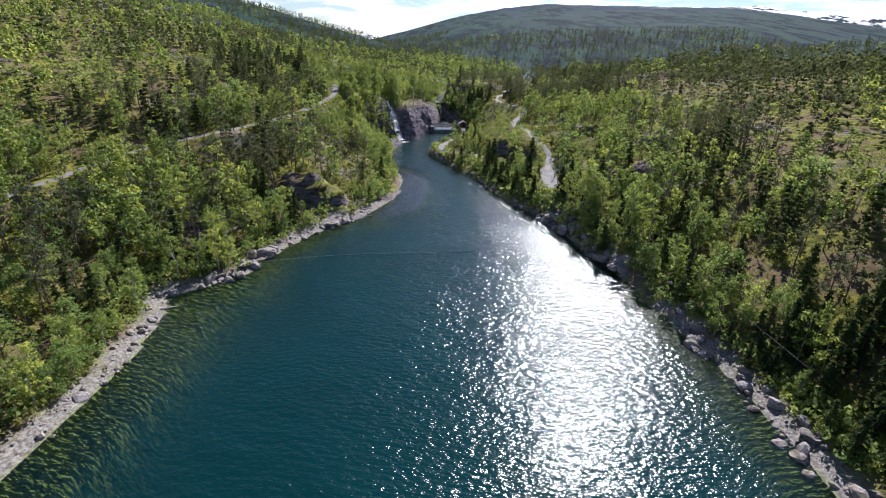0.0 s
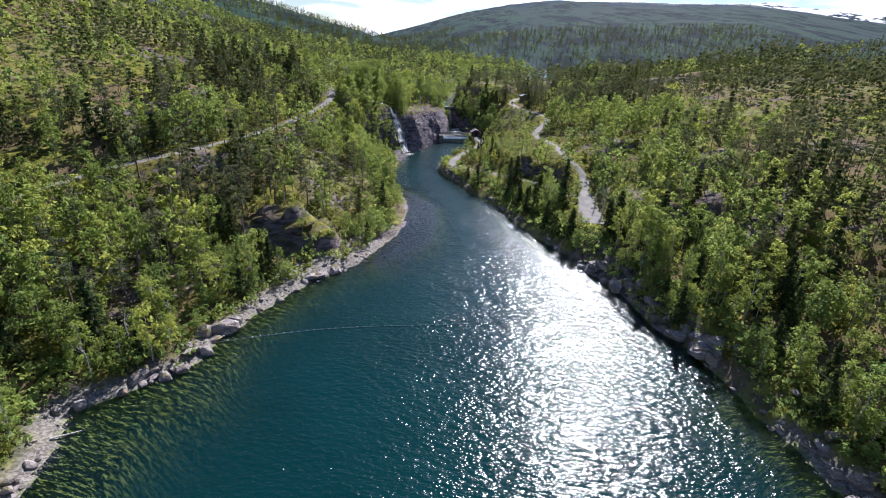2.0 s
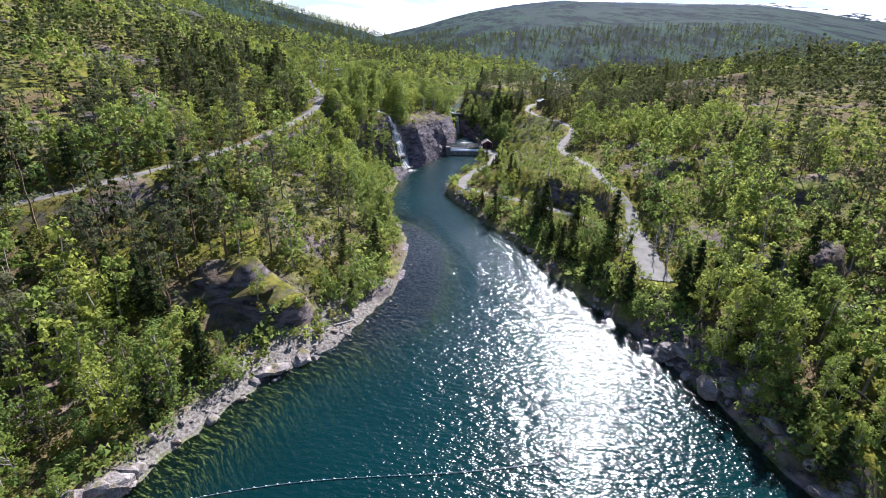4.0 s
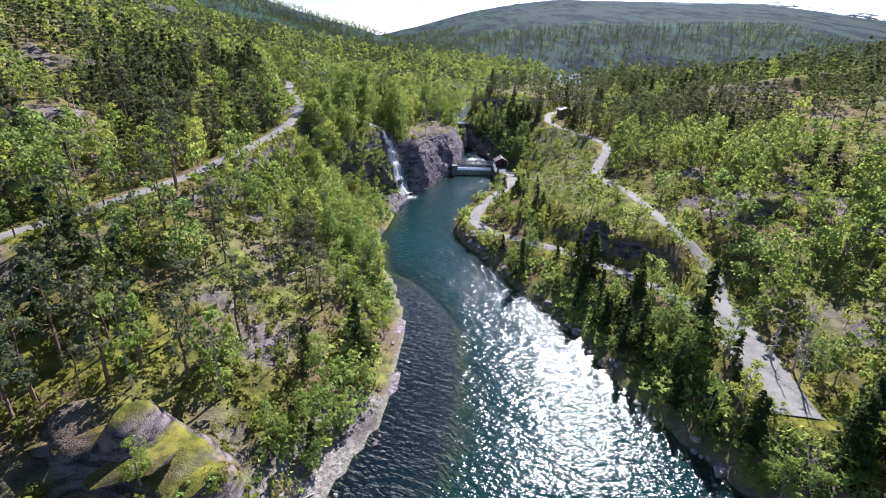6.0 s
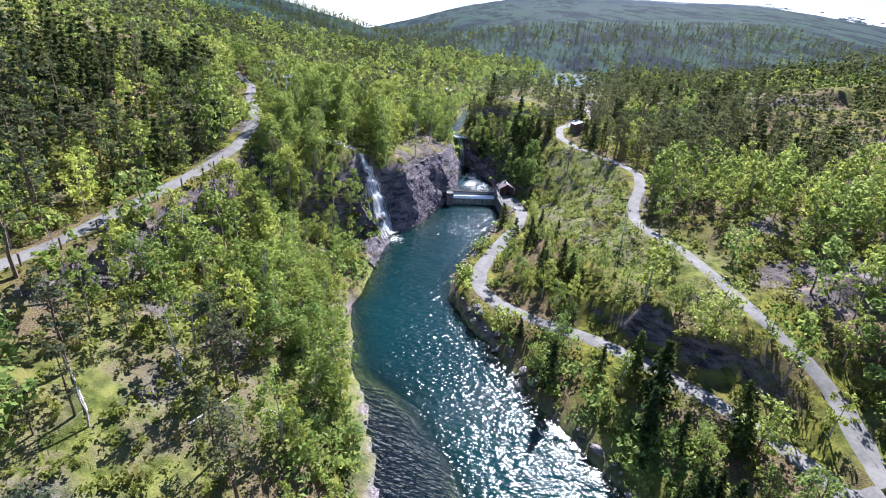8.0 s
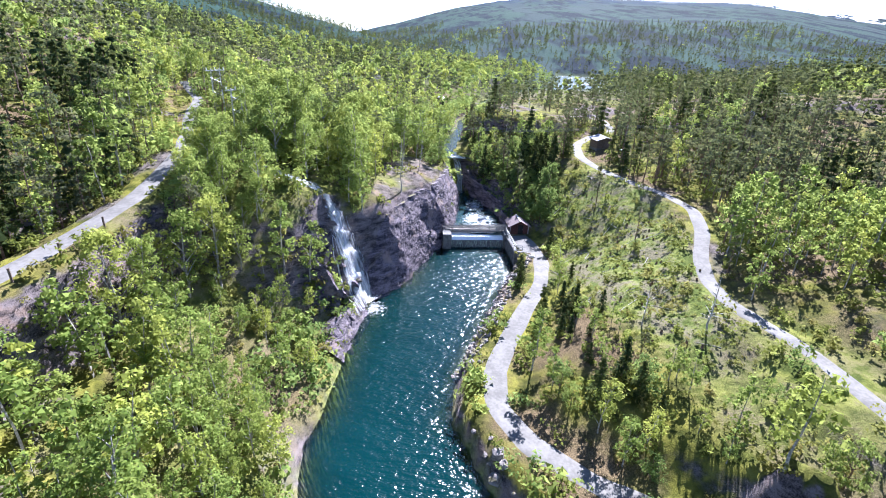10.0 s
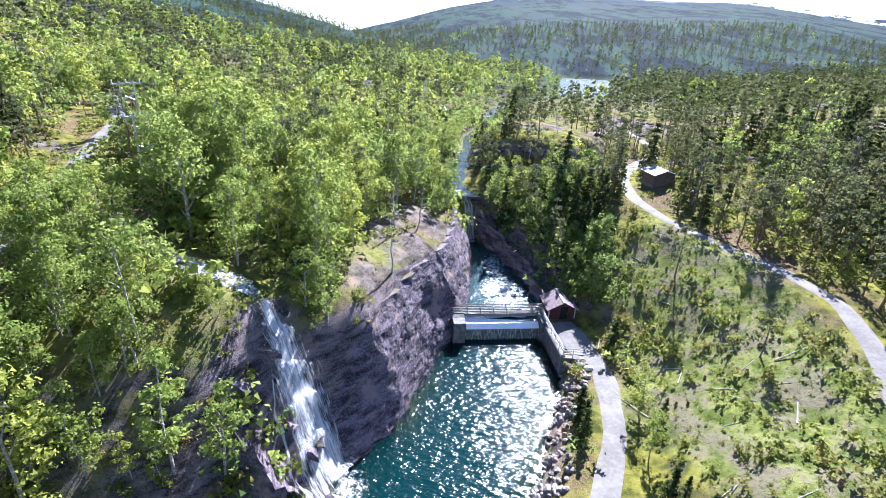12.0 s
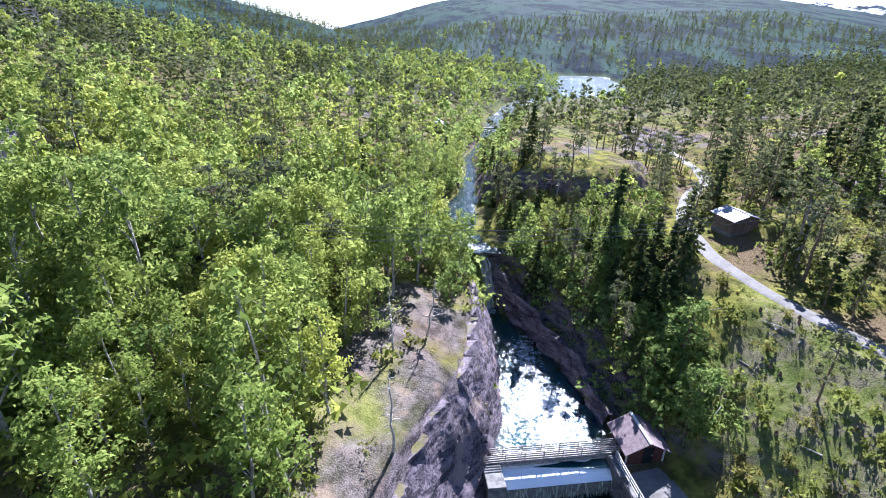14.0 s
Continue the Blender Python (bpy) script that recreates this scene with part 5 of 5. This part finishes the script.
white_rock = tagged(new("boulder", stone_mesh(677, 0.8, "rock", PALE_TIMBER)), "pale rounded boulder at the track's edge by the wall", "boulder")
white_rock.matrix_basis = pose(8.5, 194.4, 2.45, 0, 0, 20) @ Matrix.Diagonal((0.65, 0.55, 0.5, 1))

riprap = anchor("stone_bank", Matrix(), "bank of loose grey quarry stones below the track", "stone bank")
rng = np.random.default_rng(77)
for k in range(290):
    y = rng.uniform(166, 196)
    x = np.interp(y, [p[1] for p in RIGHT_SHORE], [p[0] for p in RIGHT_SHORE]) + rng.uniform(-0.5, 2.3)
    s = rng.uniform(0.22, 0.6)
    ob = new("stone", STONES[rng.integers(9)])
    ob.parent = riprap
    ob.matrix_basis = pose(x, y, max(ground_at(x, y), -0.2) + 0.1 * s, *rng.uniform(-25, 25, 2), rng.uniform(0, 360)) @ Matrix.Diagonal((s, s * 0.8, s, 1))

# ---- dead wood, stumps
rng = np.random.default_rng(88)


def fallen_log(x, y, long, turn, r=0.08, label="bleached fallen log lying in the grass"):
    z0, dx, dy = ground_at(x, y), math.cos(turn) * long / 2, math.sin(turn) * long / 2
    a, b = (x - dx, y - dy, ground_at(x - dx, y - dy) + r), (x + dx, y + dy, ground_at(x + dx, y + dy) + r)
    tagged(solid("fallen_log", rod(a, b, r, 6, 0.5), DEADWOOD), label, "log", "fallen logs")


for k in range(46):
    a, r = rng.uniform(0, 6.283), rng.uniform(0, 1) ** 0.5
    fallen_log(19 + 9.0 * r * math.cos(a), 190 + 27 * r * math.sin(a), rng.uniform(0.8, 3.6), rng.uniform(0, 3.14), rng.uniform(0.03, 0.07))
for x, y, long, turn in ((-22, 129, 4.5, 1.2), (-24, 136, 4, 0.5), (-30, 126, 3.5, 2.4), (-12.5, 99, 3, 0.8), (-31, 54, 3.4, 0.7), (55, 105, 4, 0.4), (50, 92, 3.5, 1.1), (-45, 150, 4, 0.2)):
    fallen_log(x, y, long, turn, 0.1)
STUMPS = [mesh_data("stump", tube([(0, 0, -0.1), (0, 0, 0.1), (0, 0, 0.28)], (0.17, 0.13, 0.12), 7), PINE_BARK) for _ in range(1)]
for k in range(60):
    a, r = rng.uniform(0, 6.283), rng.uniform(0, 1) ** 0.5
    x, y = 19 + 9.0 * r * math.cos(a), 190 + 27 * r * math.sin(a)
    ob = tagged(new("tree_stump", STUMPS[0]), "weathered tree stump in the cleared slope", "stump", "stumps in the clearing")
    ob.matrix_basis = pose(x, y, ground_at(x, y), 0, 0, rng.uniform(0, 360))
BARE = [mesh_data("bare_tree", bare(700 + k, 5.5 + k * 0.5)[0], DEADWOOD) for k in range(4)]
for k, (x, y) in enumerate(((-13, 205), (-10.6, 208.5), (-12.5, 196.5), (-18, 199), (-27, 178), (-30, 172), (-25, 131), (-28, 124), (-18, 113), (31.5, 117), (33, 115.5), (32.2, 113), (16, 168), (21, 165), (34, 176), (42, 108), (57, 99), (-33, 66), (8, 244), (14, 251), (-22, 216), (-36, 140))):
    ob = tagged(new("bare_tree", BARE[k % 4]), "leafless grey dead tree", "dead tree", "dead trees")
    ob.matrix_basis = pose(x, y, ground_at(x, y) - 0.1, rng.normal(0, 5), rng.normal(0, 5), rng.uniform(0, 360)) @ Matrix.Diagonal((*[rng.uniform(0.75, 1.15)] * 3, 1))

# ---- posts, pylons and wires
for k in range(26):
    t = 2.2 + 5.4 * k / 26
    i = int(t)
    a, b = HILL_ROAD[i], HILL_ROAD[i + 1]
    x, y = a[0] + (b[0] - a[0]) * (t - i) + 1.7, a[1] + (b[1] - a[1]) * (t - i)
    z = ground_at(x, y)
    tagged(solid("road_post", rod((x, y, z - 0.2), (x, y, z + 1.15), 0.09), BROWN_BOARD), "dark wooden post at the edge of the hill road", "post", "road posts")


def portal(x, y, turn, tall, gap, material, label, plate=False):
    root = anchor("power_pole", pose(x, y, ground_at(x, y), 0, 0, turn), label, "power pole", "power poles")
    for sx in (-1, 1):
        solid("leg", rod((sx * gap / 2, 0, -0.4), (sx * gap / 2 * 0.85, 0, tall), 0.13, 7, 0.75), material, root)
    solid("crossarm", block((gap * 1.9, 0.16, 0.18), (0, 0, tall - 0.3), 0.02), material, root)
    for z in (tall * 0.45, tall * 0.72):
        solid("brace", rod((-gap / 2, 0.1, z), (gap / 2, 0.1, z + 0.9), 0.06), material, root)
        solid("brace", rod((gap / 2, 0.12, z), (-gap / 2, 0.12, z + 0.9), 0.06), material, root)
    for sx in (-1, 0, 1):
        solid("insulator", rod((sx * gap * 0.85, 0, tall - 0.25), (sx * gap * 0.85, 0, tall + 0.2), 0.07), WHITE_PAINT, root)
    if plate:
        solid("platform", block((1.3, 0.7, 0.1), (0, 0.3, 1.9), 0.02), WHITE_PAINT, root, "white platform plate")
    return [root.matrix_basis @ Vector((sx * gap * 0.85, 0, tall + 0.2)) for sx in (-1, 0, 1)]


tops = [portal(-48, 215.5, 55, 8.6, 1.9, STEEL, "pale steel portal power pole above the birches"), portal(-39.5, 203.5, 55, 7.4, 1.8, STEEL, "pale steel portal power pole above the birches"),
        portal(29.2, 222.6, 75, 6.5, 1.5, TIMBER, "twin-legged grey timber power pole", True), portal(58, 232, 75, 6.5, 1.5, TIMBER, "twin-legged grey timber power pole")]
for a, b in zip(tops[:-1], tops[1:]):
    for p, q in zip(a, b):
        sag = 0.045 * (q - p).length
        pts = [p.lerp(q, t) - Vector((0, 0, 4 * sag * t * (1 - t))) for t in np.linspace(0, 1, 17)]
        v, f = tube(pts, [0.022] * 17, 3)
        tagged(mesh_object("power_line", v, f, WIRE), "thin sagging power line over the gorge", "wire", "power lines")

# a line of white floats across the lake
floats = anchor("buoy_line", Matrix(), "line of small white floats on a rope across the lake", "buoy line")
rope = [(-24.5 + 36 * t, 70 + 10 * t + 0.9 * math.sin(5 * t), 0.06) for t in np.linspace(0, 1, 41)]
v, f = tube(rope, [0.03] * 41, 4)
mesh_object("rope", v, f, PALE_TIMBER, floats)
ball = stone_mesh(690, 0.9, "float", WHITE_PAINT)
for k in range(1, 41):
    ob = new("float", ball)
    ob.parent = floats
    ob.matrix_basis = pose(*rope[k][:2], 0.08) @ Matrix.Diagonal((0.11, 0.11, 0.11, 1))
# the wire down the wooded bank
pts = [Vector((31, 122, 9)).lerp(Vector((46, 40, 5)), t) - Vector((-4 * t * (1 - t) * 1.5, 0, 4 * t * (1 - t) * 1.2)) for t in np.linspace(0, 1, 25)]
v, f = tube(pts, [0.03] * 25, 4)
tagged(mesh_object("power_line", v, f, WIRE), "thin wire hung along the wooded bank", "wire")
